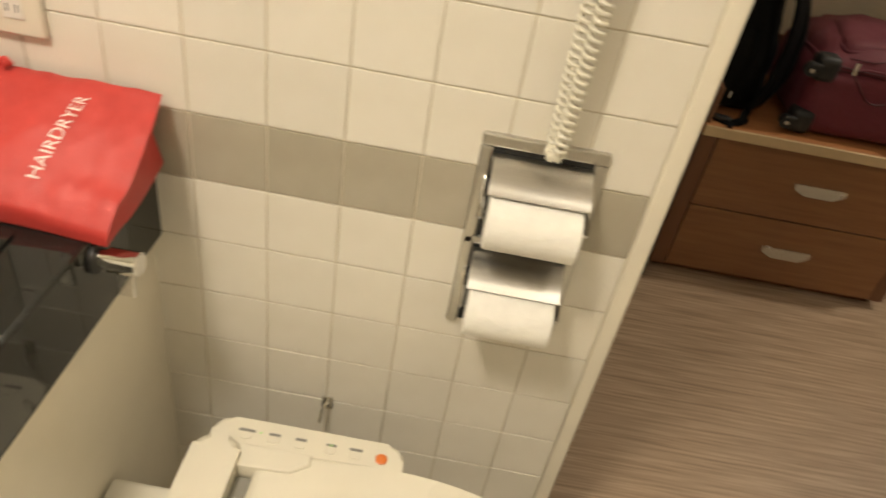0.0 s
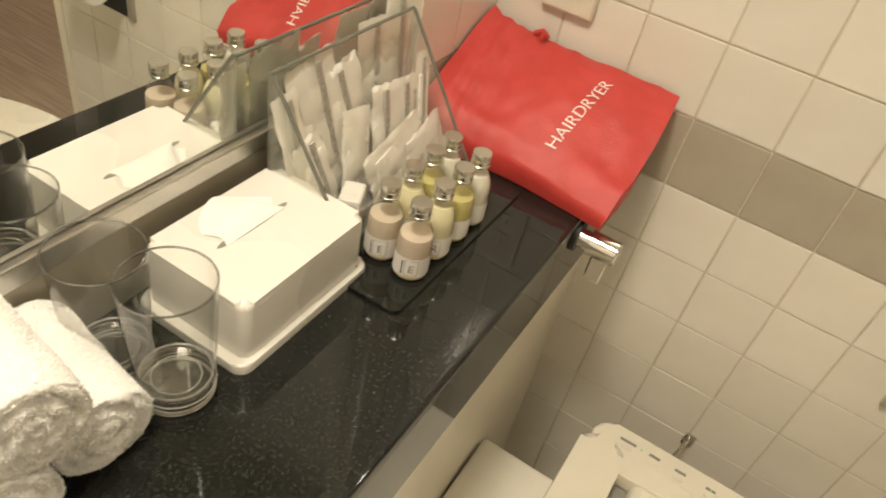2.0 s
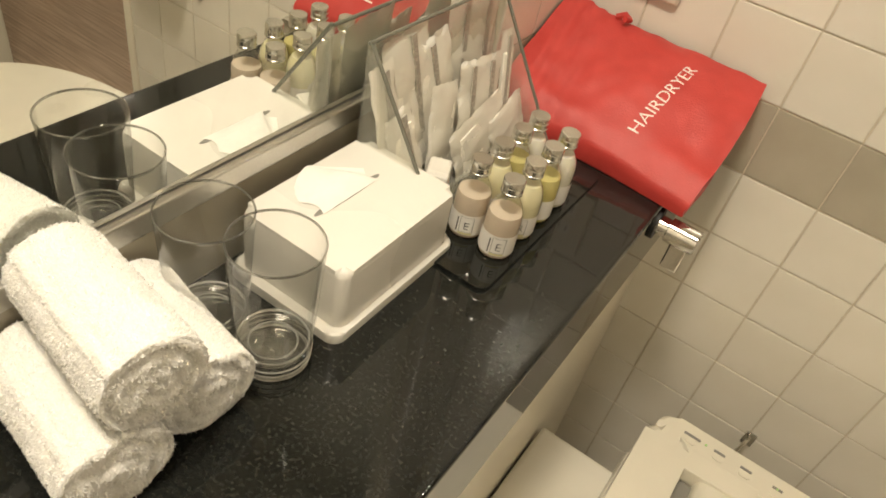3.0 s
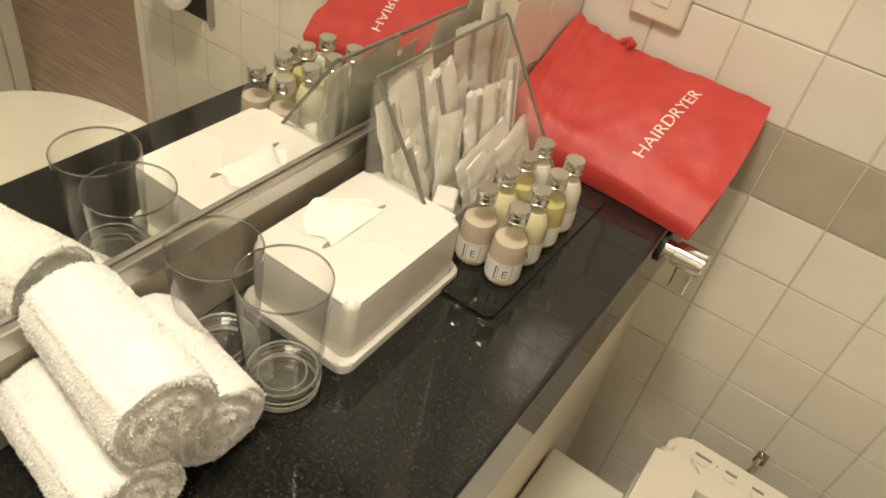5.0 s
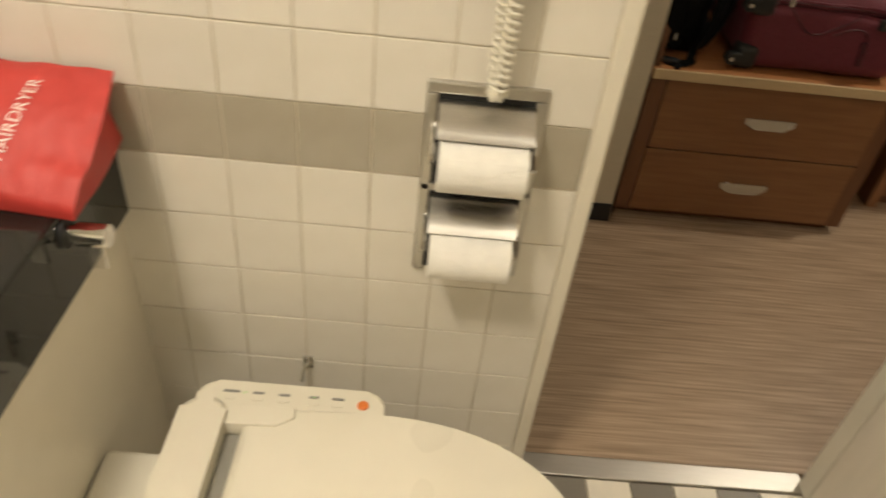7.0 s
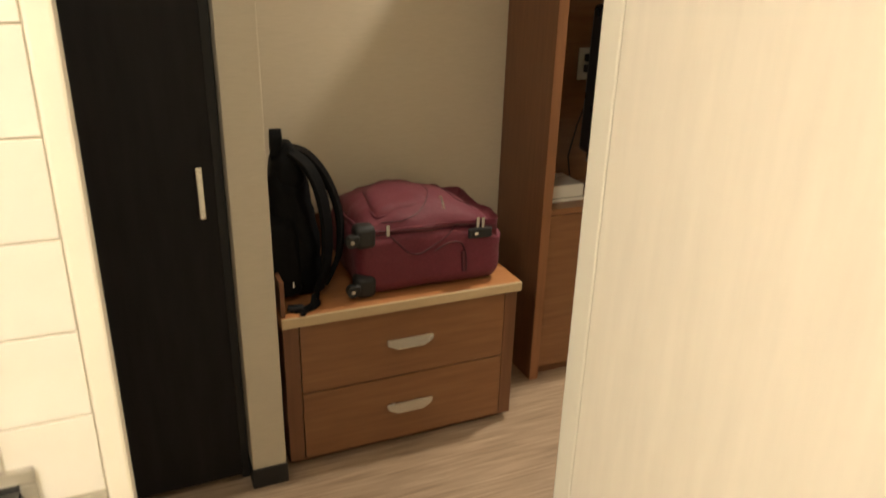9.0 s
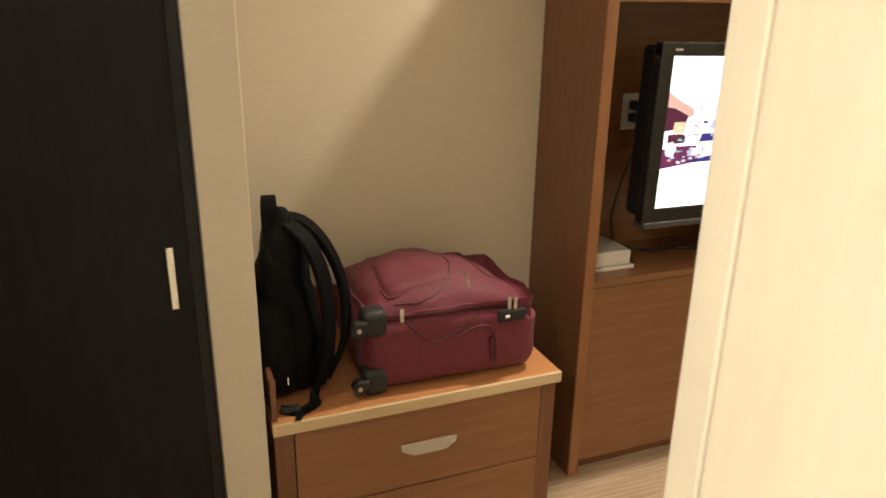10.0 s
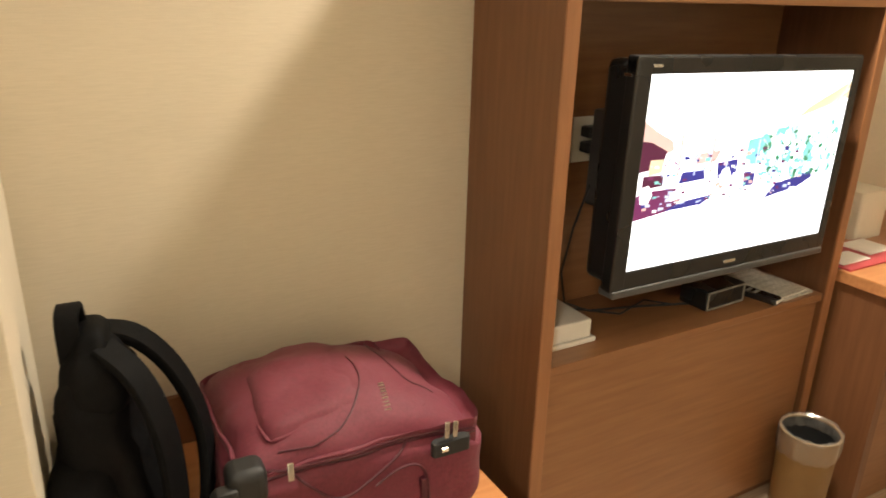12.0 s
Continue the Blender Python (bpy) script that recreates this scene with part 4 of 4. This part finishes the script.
# Rings added as shapes for the bright glints of the thick base.
for r, z, w in ((0.0280, 0.0022, 0.0016), (0.0296, 0.0075, 0.0007), (0.0300, 0.0132, 0.0007), (0.0276, 0.0205, 0.0011), (0.0190, 0.0162, 0.0008)):
    part("base_ring", bm_lathe([(r - w, z), (r, z - w), (r + w, z), (r, z + w), (r - w, z)], 56), RING, base, "bright ring added as a glint in the base")
copy_thing(glass_t, pose(-0.374, -0.640, COUNTER))


def bm_towel(radius, length, seed):
    """A rolled towel along +x with a spiral end and uneven cloth."""
    bm = bmesh.new()
    n, m_ = 110, 60
    rings = []
    for i in range(m_ + 1):
        u = i / m_
        ring = []
        for k in range(n):
            a = 2 * math.pi * k / n
            r = radius * (1 + 0.03 * math.sin(a * 2 + seed) + 0.02 * math.sin(5 * u + seed))
            if abs(((a - 2.2) % (2 * math.pi))) < 0.22:
                r *= 1.05
            p = Vector((length * u, r * math.cos(a), r * math.sin(a)))
            p += 0.0010 * noise.noise_vector(p * 60 + Vector((seed, 0, 0))) + 0.0005 * noise.noise_vector(p * 420 + Vector((seed, 3, 0)))
            ring.append(bm.verts.new(p))
        rings.append(ring)
    for a, b in zip(rings, rings[1:]):
        for k in range(n):
            bm.faces.new((a[k], a[(k + 1) % n], b[(k + 1) % n], b[k]))
    for end, sign in ((rings[-1], 1), (rings[0], -1)):
        last = end
        for q in range(1, 22):
            f = 1 - q / 22
            cur = []
            for k in range(n):
                a = 2 * math.pi * k / n
                lap = (radius * f / 0.0115 - a / (2 * math.pi)) % 1.0
                bulge_ = 0.0030 * math.sin(math.pi * lap) ** 0.7 - 0.003 + 0.0035 * noise.noise(Vector((seed + 2 * math.cos(a) * f, f * 4, 2 * math.sin(a) * f)))
                x = (length if sign > 0 else 0.0) + sign * (bulge_ + 0.004 * (1 - f))
                p = Vector((x, radius * f * math.cos(a), radius * f * math.sin(a)))
                cur.append(bm.verts.new(p + 0.0006 * noise.noise_vector(p * 220)))
            for k in range(n):
                bm.faces.new((last[k], last[(k + 1) % n], cur[(k + 1) % n], cur[k]))
            last = cur
        bm.faces.new(last)
    return bm


def towel_pile(ob, count, seed):
    """Short terry loops standing on the cloth."""
    me = ob.data
    rnd = random.Random(seed)
    me.calc_loop_triangles()
    tris = list(me.loop_triangles)
    totals = np.cumsum([t.area for t in tris]).tolist()
    verts, faces = [], []
    for t in rnd.choices(tris, cum_weights=totals, k=count):
        a, b, c = (me.vertices[i].co for i in t.vertices)
        u, v = sorted((rnd.random(), rnd.random()))
        p = a * u + b * (v - u) + c * (1 - v)
        n = t.normal.copy()
        side = n.cross(Vector((rnd.uniform(-1, 1), rnd.uniform(-1, 1), rnd.uniform(-1, 1)))).normalized()
        along = side.cross(n)
        tall, wide = rnd.uniform(0.0008, 0.0021), rnd.uniform(0.0002, 0.0004)
        k = len(verts)
        tip = p + (n + along * rnd.uniform(0.7, 1.6)).normalized() * tall
        verts += [p - side * wide, p + side * wide, tip + side * wide * 0.6, tip - side * wide * 0.6]
        faces.append((k, k + 1, k + 2, k + 3) if (verts[k + 1] - p).cross(tip - p).dot(n) > 0 else (k + 3, k + 2, k + 1, k))
    pile = bpy.data.meshes.new("pile")
    pile.from_pydata(verts, [], faces)
    pile.materials.append(LOOPS)
    p = new("fuzz", pile)
    p.parent = ob.parent
    tagged(p, kind="stuff")


for y, z, x1, ln, sd in ((-0.697, 0.0365, -0.300, 0.112, 1.0), (-0.772, 0.0365, -0.296, 0.116, 2.4), (-0.741, 0.099, -0.292, 0.120, 4.1)):
    towel = new("rolled_towel")
    towel.matrix_basis = pose(x1 - ln, y + 0.012, COUNTER + z, 0, 0, -9)
    tagged(towel, "white terry towel rolled up on the counter", "towel", "rolled towels")
    bm = bm_towel(0.0345, ln, sd)
    towel_pile(part("cloth", bm, TERRY, towel, "", 180), 24000, int(sd * 10))

# ---- hairdryer pouch ----
bag = thing("hairdryer_bag", (-0.125, -0.10, COUNTER), "red fabric pouch lettered in white, lying in the counter corner", "bag")


def bag_top(x, y):
    u, v = (x + 0.266) / 0.266, min(1.0, max(0.0, (y + 0.085) / 0.168))
    z = 0.012 + 0.100 * v ** 0.85 + 0.015 * math.sin(math.pi * min(1, max(0, u))) * math.sin(math.pi * v) ** 0.8
    z += 0.010 * (1 - v) * math.exp(-((v - 0.16) / 0.10) ** 2) * (0.6 + 0.4 * math.sin(7 * u))
    for c, h in ((0.09, 0.007), (0.17, 0.006), (0.24, 0.004)):
        z += h / (1 + math.exp(-(c + 0.10 * (0.5 - v) - u) * 160))
    p = Vector((x, y, 0))
    return z + 0.0035 * noise.noise(p * 22 + Vector((1, 5, 0))) + 0.0018 * noise.noise(p * 55)


bm = bmesh.new()
NX, NY = 56, 36
top = []
for i in range(NX + 1):
    u = i / NX
    row = []
    for k in range(NY + 1):
        v = k / NY
        x = -0.266 + 0.266 * u + 0.006 * math.sin(math.pi * v) * (u - 0.5) * 2
        y = -0.084 + 0.170 * v + 0.008 * math.sin(math.pi * u) * (1 - v)
        x = max(x, -0.268)
        row.append(bm.verts.new((x, y, bag_top(x, y))))
    top.append(row)
for a, b in zip(top, top[1:]):
    for k in range(NY):
        bm.faces.new((a[k], a[k + 1], b[k + 1], b[k]))
rim = [top[i][0] for i in range(NX + 1)] + [top[NX][k] for k in range(1, NY + 1)] + [top[i][NY] for i in range(NX - 1, -1, -1)] + [top[0][k] for k in range(NY - 1, 0, -1)]
last = rim
for f, inset in ((0.5, 0.010), (0.12, 0.004), (0.0, 0.010)):
    cur = []
    for v0 in rim:
        p = v0.co.copy()
        c = Vector((-0.133, 0.0, 0))
        d = Vector((c.x - p.x, c.y - p.y, 0)).normalized()
        cur.append(bm.verts.new((p.x + d.x * inset * (p.z / 0.06), p.y + d.y * inset * (p.z / 0.11), max(0.001, p.z * f + 0.001))))
    for k in range(len(rim)):
        bm.faces.new((last[k], last[(k + 1) % len(rim)], cur[(k + 1) % len(rim)], cur[k]))
    last = cur
bm.faces.new(last)
pouch = part("pouch", bm, RED, bag, angle=55)
part("drawstring", bm_tube([(-0.200, 0.080, 0.116), (-0.190, 0.082, 0.122), (-0.182, 0.078, 0.119), (-0.186, 0.070, 0.121)], 0.004, 8), RED, bag, "red drawstring knot")
words = text_part("lettering", "HAIRDRYER", 0.0215, WHITEINK, bag, Matrix.Identity(4), "white printed word")
wmax = max(v.co.x for v in words.data.vertices)
for v in words.data.vertices:
    a, b = v.co.x / wmax, v.co.y
    x, y = -0.091 + 0.016 * a - b, -0.049 + 0.104 * a
    v.co = (x, y, bag_top(x, y) + 0.0007 + v.co.z)

# ---- toiletries ----
tray = tagged(part("amenity_tray", bm_prism(rounded(LEFT - 0.012, -0.450, -0.228, -0.186, 0.010), COUNTER + 0.0002, COUNTER + 0.004, 0.001), GRANITE), "thin black amenity tray on the counter", "tray")
TRAY = COUNTER + 0.0042


def lotion(name, colour):
    m = bpy.data.materials.new(name)
    m.use_nodes = True
    p = m.node_tree.nodes["Principled BSDF"]
    p.inputs["Base Color"].default_value = (*colour, 1)
    p.inputs["Roughness"].default_value = 0.08
    p.inputs["Subsurface Weight"].default_value = 0.2
    p.inputs["Subsurface Radius"].default_value = (0.01, 0.01, 0.006)
    return m


LIQ = {"pink": thin_glass("pink_gel", (0.90, 0.80, 0.69), 0.05, 1.35, 0.58, (1.0, 0.87, 0.72), False), "cream": lotion("cream_lotion", (0.80, 0.75, 0.50)), "yellow": thin_glass("yellow_shampoo", (0.90, 0.83, 0.42), 0.05, 1.35, 0.58, (0.98, 0.89, 0.38), False), "white": lotion("white_lotion", (0.80, 0.77, 0.68))}
BODY = [(0, 0.0), (0.0155, 0.0), (0.0172, 0.002), (0.0176, 0.010), (0.0176, 0.041), (0.0171, 0.047), (0.0156, 0.054), (0.0130, 0.060), (0.0100, 0.065), (0.0085, 0.069), (0.0082, 0.074)]


def bottle(x, y, hue, letter, turn, tone):
    b = thing("toiletry_bottle", (x, y, TRAY), f"small bottle of {tone} with a silver screw cap", "bottle", "toiletry bottles", turn)
    part("body", bm_lathe(BODY, 32), BOTTLE, b)
    level = 0.050 if hue == "pink" else 0.053 if hue == "yellow" else 0.062
    part("liquid", bm_lathe([(0, 0.0015)] + [(max(0.001, r - 0.0008), max(0.0016, z)) for r, z in BODY[1:-1] if z <= level] + [({0.050: 0.0158, 0.053: 0.0150}.get(level, 0.0112), level), (0, level)], 32), LIQ[hue], b)
    cap = part("cap", bm_lathe([(0, 0.087), (0.0098, 0.087), (0.0104, 0.0862), (0.0104, 0.0810), (0.0099, 0.0804), (0.0104, 0.0798), (0.0104, 0.0752), (0.0098, 0.0746), (0.0107, 0.0738), (0.0107, 0.0722), (0.0098, 0.0715), (0, 0.0715)], 36), ALU, b, "ribbed silver cap")
    bm = bmesh.new()
    cols = [[bm.verts.new((0.0179 * math.cos(a), 0.0179 * math.sin(a), z)) for z in (0.006, 0.030)] for a in [radians(-150 + 12 * k) for k in range(16)]]
    for p, q in zip(cols, cols[1:]):
        bm.faces.new((p[0], q[0], q[1], p[1]))
    lab = part("label", bm, LABEL, b, "white paper label", 180)
    if letter:
        t = text_part("letter", letter, 0.013, DARKINK, lab, Matrix.Identity(4))
        for v in t.data.vertices:
            a = radians(-62) + v.co.x / 0.018
            v.co = (0.0182 * math.cos(a), 0.0182 * math.sin(a), 0.013 + v.co.y)
        bar = bmesh.new()
        c2 = [[bar.verts.new((0.0182 * math.cos(a), 0.0182 * math.sin(a), z)) for z in (0.009, 0.026)] for a in (radians(-84), radians(-80))]
        bar.faces.new((c2[0][0], c2[1][0], c2[1][1], c2[0][1]))
        part("label_bar", bar, DARKINK, lab)
        for a0, a1, z0, z1, ink in ((-74, -30, 0.0275, 0.0279, GREYINK), (-74, -30, 0.0095, 0.0099, GREYINK), (-74, -72.5, 0.0099, 0.0275, GREYINK), (-31.5, -30, 0.0099, 0.0275, GREYINK), (-74, -30, 0.0068, 0.0090, LABELTINT)):
            strip = bmesh.new()
            ring = [[strip.verts.new((0.01815 * math.cos(radians(a0 + (a1 - a0) * k / 6)), 0.01815 * math.sin(radians(a0 + (a1 - a0) * k / 6)), z)) for z in (z0, z1)] for k in range(7)]
            for p, q in zip(ring, ring[1:]):
                strip.faces.new((p[0], q[0], q[1], p[1]))
            part("label_line", strip, ink, lab)


for i, (y, hue, letter, tone) in enumerate(((-0.388, "pink", "E", "clear pinkish gel"), (-0.347, "cream", "R", "cream lotion"), (-0.309, "yellow", "", "clear yellow shampoo"), (-0.273, "white", "", "white lotion"))):
    bottle(-0.290, y, hue, letter if hue == "pink" else "", -12, tone)
    bottle(-0.252, y - 0.004, hue, letter, -8, tone)

# ---- amenity stand and packets ----
stand = thing("amenity_stand", (-0.402, -0.319, TRAY), "clear acrylic stand holding wrapped amenities", "amenity stand")
SH, SD, SW, SIDE = 0.168, 0.084, 0.114, 0.112
part("back_plate", bm_box(0, -SW, 0, 0.003, SW, SH), ACRYLIC, stand)
part("bottom_plate", bm_box(0.0035, -SW + 0.0035, 0, SD, SW - 0.0035, 0.003), ACRYLIC, stand)
part("front_lip", bm_box(SD - 0.003, -SW + 0.0035, 0.0035, SD, SW - 0.0035, 0.036), ACRYLIC, stand)
for y in (-SW, SW - 0.003):
    bm = bmesh.new()
    a = [bm.verts.new((x, y, z)) for x, z in ((0.003, 0.0005), (SIDE, 0.0005), (SIDE, 0.008), (0.003, SH))]
    b = [bm.verts.new((x, y + 0.003, z)) for x, z in ((0.003, 0.0005), (SIDE, 0.0005), (SIDE, 0.008), (0.003, SH))]
    for k in range(4):
        bm.faces.new((a[k], a[(k + 1) % 4], b[(k + 1) % 4], b[k]))
    bm.faces.new(a[::-1])
    bm.faces.new(b)
    side = part("side_plate", bm, ACRYLIC, stand)
    part("polished_edge", bm_tube([(SIDE, y + 0.0015, 0.008), (0.004, y + 0.0015, SH)], 0.0019, 6), ACRYLEDGE, side, "grey polished edge")
part("polished_edge", bm_tube([(0.0015, -SW, SH), (0.0015, SW, SH)], 0.0019, 6), ACRYLEDGE, stand, "grey polished edge")


def packet(x, y, w, h, lean, roll_, stripes, label, thick=0.006, lift=0.003, seed=0.0):
    p = new("amenity_packet")
    p.matrix_basis = pose(x, y, TRAY + lift, 0, 0, 0) @ pose(0, 0, 0, 0, -lean, 0) @ pose(0, 0, 0, roll_, 0, 0)
    tagged(p, label, "packet", "wrapped amenities")
    bm = bmesh.new()
    n, m_ = 10, 16
    face = {}
    for s in (-1, 1):
        for i in range(n + 1):
            for k in range(m_ + 1):
                u, v = i / n, k / m_
                d = thick * (math.sin(math.pi * u) * math.sin(math.pi * v)) ** 0.5 / 2 + 0.0003
                q = Vector((s * d, w * (u - 0.5), h * v))
                q.x += 0.0026 * noise.noise(q * 45 + Vector((seed, s, 0))) + 0.0014 * noise.noise(q * 140 + Vector((seed, 0, 0)))
                if v > 0.99 or v < 0.01:
                    q.z += 0.0008 * ((i % 2) * 2 - 1)
                face[s, i, k] = bm.verts.new(q)
        for i in range(n):
            for k in range(m_):
                bm.faces.new((face[s, i, k], face[s, i + 1, k], face[s, i + 1, k + 1], face[s, i, k + 1]))
    bmesh.ops.remove_doubles(bm, verts=bm.verts[:], dist=0.0004)
    part("wrapper", bm, PACKET, p, "", 180)
    core = bm_soft(-thick * 0.22, -w * 0.36, h * 0.05, thick * 0.22, w * 0.36, h * 0.80, thick * 0.2, 0.0, 5, seed, wrinkle=0.003)
    part("filling", core, COTTON, p, "white wrapped contents")
    for c, sw in stripes:
        part("stripe", bm_box(thick / 2 - 0.0005, w * (c - 0.5) - sw / 2, h * 0.30, thick / 2 + 0.0012, w * (c - 0.5) + sw / 2, h - 0.006), STRIPE, p, "taupe printed stripe")


packet(-0.368, -0.402, 0.034, 0.150, 9, 9, [(0.55, 0.007)], "narrow wrapped comb in the acrylic stand", 0.007, seed=1)
packet(-0.376, -0.352, 0.070, 0.166, 9, 10, [(0.62, 0.007)], "translucent amenity packet with a taupe stripe", 0.008, seed=2)
packet(-0.386, -0.262, 0.080, 0.168, 8, -3, [(0.35, 0.008)], "translucent amenity packet with a taupe stripe", 0.008, seed=3)
packet(-0.372, -0.308, 0.064, 0.150, 10, 13, [(0.5, 0.007)], "translucent amenity packet with a taupe stripe", 0.007, seed=9)
packet(-0.358, -0.384, 0.044, 0.104, 11, 15, [(0.6, 0.006)], "small crumpled clear amenity packet in the stand", 0.008, seed=10)
packet(-0.390, -0.222, 0.052, 0.186, 7, -2, [(0.5, 0.008)], "tall translucent amenity packet with a taupe stripe", 0.006, seed=12)
packet(-0.360, -0.338, 0.050, 0.100, 12, -9, [], "crumpled clear amenity packet in the stand", 0.008, seed=4)
packet(-0.352, -0.276, 0.084, 0.112, 13, -7, [(0.25, 0.008), (0.70, 0.008)], "small striped amenity packet in the stand", 0.009, seed=5)
packet(-0.356, -0.215, 0.026, 0.124, 12, -5, [(0.5, 0.006)], "slim amenity packet of cotton swabs", 0.006, seed=6)
packet(-0.340, -0.278, 0.105, 0.066, 14, 12, [], "low clear amenity packet at the front of the stand", 0.007, seed=7)
packet(-0.336, -0.224, 0.075, 0.056, 14, 16, [], "low clear amenity packet at the front of the stand", 0.006, seed=8)
tube = thing("small_carton", (-0.338, -0.378, TRAY + 0.0032), "small white carton leaning on the amenity stand", "carton", turn=25)
part("box", bm_box(-0.012, -0.018, 0, 0.012, 0.018, 0.042, 0.004, 2), PLASTIC, tube)

# ---- tiles ----
def shared_tile(w, h, d, mat, bev=0.0016):
    bm = bm_box(-w / 2, -d, -h / 2, w / 2, 0, h / 2)
    top = [e for e in bm.edges if all(v.co.y < -d + 1e-6 for v in e.verts)]
    made = set(bmesh.ops.bevel(bm, geom=top, offset=bev, segments=2, affect="EDGES", profile=0.6)["faces"])
    mark_flat(bm, [f for f in bm.faces if f not in made])
    me = bpy.data.meshes.new("tile")
    bmesh.ops.recalc_face_normals(bm, faces=bm.faces[:])
    finish(bm, me, mat, 40)
    return me


tilt = random.Random(11)
GAP = 0.0022
edges_x = [LEFT] + [-0.3 + 0.1 * k for k in range(8)] + [TILE_END]
meshes = {}
high = bmesh.new()
for k in range(-8, 15):
    z0 = 0.83 + 0.1 * k
    for x0, x1 in zip(edges_x, edges_x[1:]):
        lo, hi = max(0.0, z0), z0 + 0.1
        if hi <= 0.01:
            continue
        w, h = round(x1 - x0 - GAP, 4), round(hi - lo - GAP, 4)
        mat = BAND if k == -1 else TILE
        if k > 8:
            b = bm_box(x0 + GAP / 2, -0.0005, lo + GAP / 2, x1 - GAP / 2, 0.006, hi - GAP / 2)
            me = bpy.data.meshes.new("tmp")
            b.to_mesh(me)
            b.free()
            high.from_mesh(me)
            bpy.data.meshes.remove(me)
            continue
        key = (w, h, mat.name)
        if key not in meshes:
            meshes[key] = shared_tile(w, h, 0.0065, mat)
        ob = new("tile", meshes[key])
        ob.parent = wall_tiled
        ob.matrix_basis = pose((x0 + x1) / 2, 0.0060, (lo + hi) / 2, tilt.uniform(-0.25, 0.25), 0, tilt.uniform(-0.25, 0.25))
tagged(part("upper_tiles", high, TILE, wall_tiled), kind="stuff")

pier = structure("wall_side_pier", bm_box(LEFT - 0.0355, -0.194, COUNTER + 0.001, LEFT - 0.0018, 0.001, 2.3), GROUT, "narrow cream tiled wall beside the mirror", "wall")
for k in range(-1, 9):
    z0 = 0.83 + 0.1 * k
    lo = max(z0, COUNTER + 0.001)
    for y0, y1 in ((-0.194, -0.1), (-0.1, -0.001)):
        w, h = round(y1 - y0 - GAP, 4), round(z0 + 0.1 - lo - GAP, 4)
        mat = BAND if k == -1 else TILE
        key = (w, h, mat.name)
        if key not in meshes:
            meshes[key] = shared_tile(w, h, 0.0065, mat)
        ob = new("tile", meshes[key])
        ob.parent = pier
        ob.matrix_basis = pose(LEFT - 0.0065, (y0 + y1) / 2, (lo + z0 + 0.1) / 2, 0, 0, 90)
structure("splash_tiles", bm_box(LEFT - 0.0290, -1.74, COUNTER + 0.001, LEFT - 0.022, -0.196, COUNTER + 0.083), BAND, "glossy beige tiles below the mirror", "wall")

floor_ = bpy.data.objects["floor_bathroom"]
CHK = 0.0925
for i in range(14):
    for j in range(16):
        x, y = -0.165 + CHK * (i + 0.5), 0.029 - CHK * (j + 0.5)
        mat = CHECKW if (i + j) % 2 else CHECKG
        key = ("chk", mat.name)
        if key not in meshes:
            meshes[key] = shared_tile(CHK - 0.003, CHK - 0.003, 0.006, mat, 0.001)
        ob = new("tile", meshes[key])
        ob.parent = floor_
        ob.matrix_basis = pose(x, y, -0.006, -90, 0, 0)
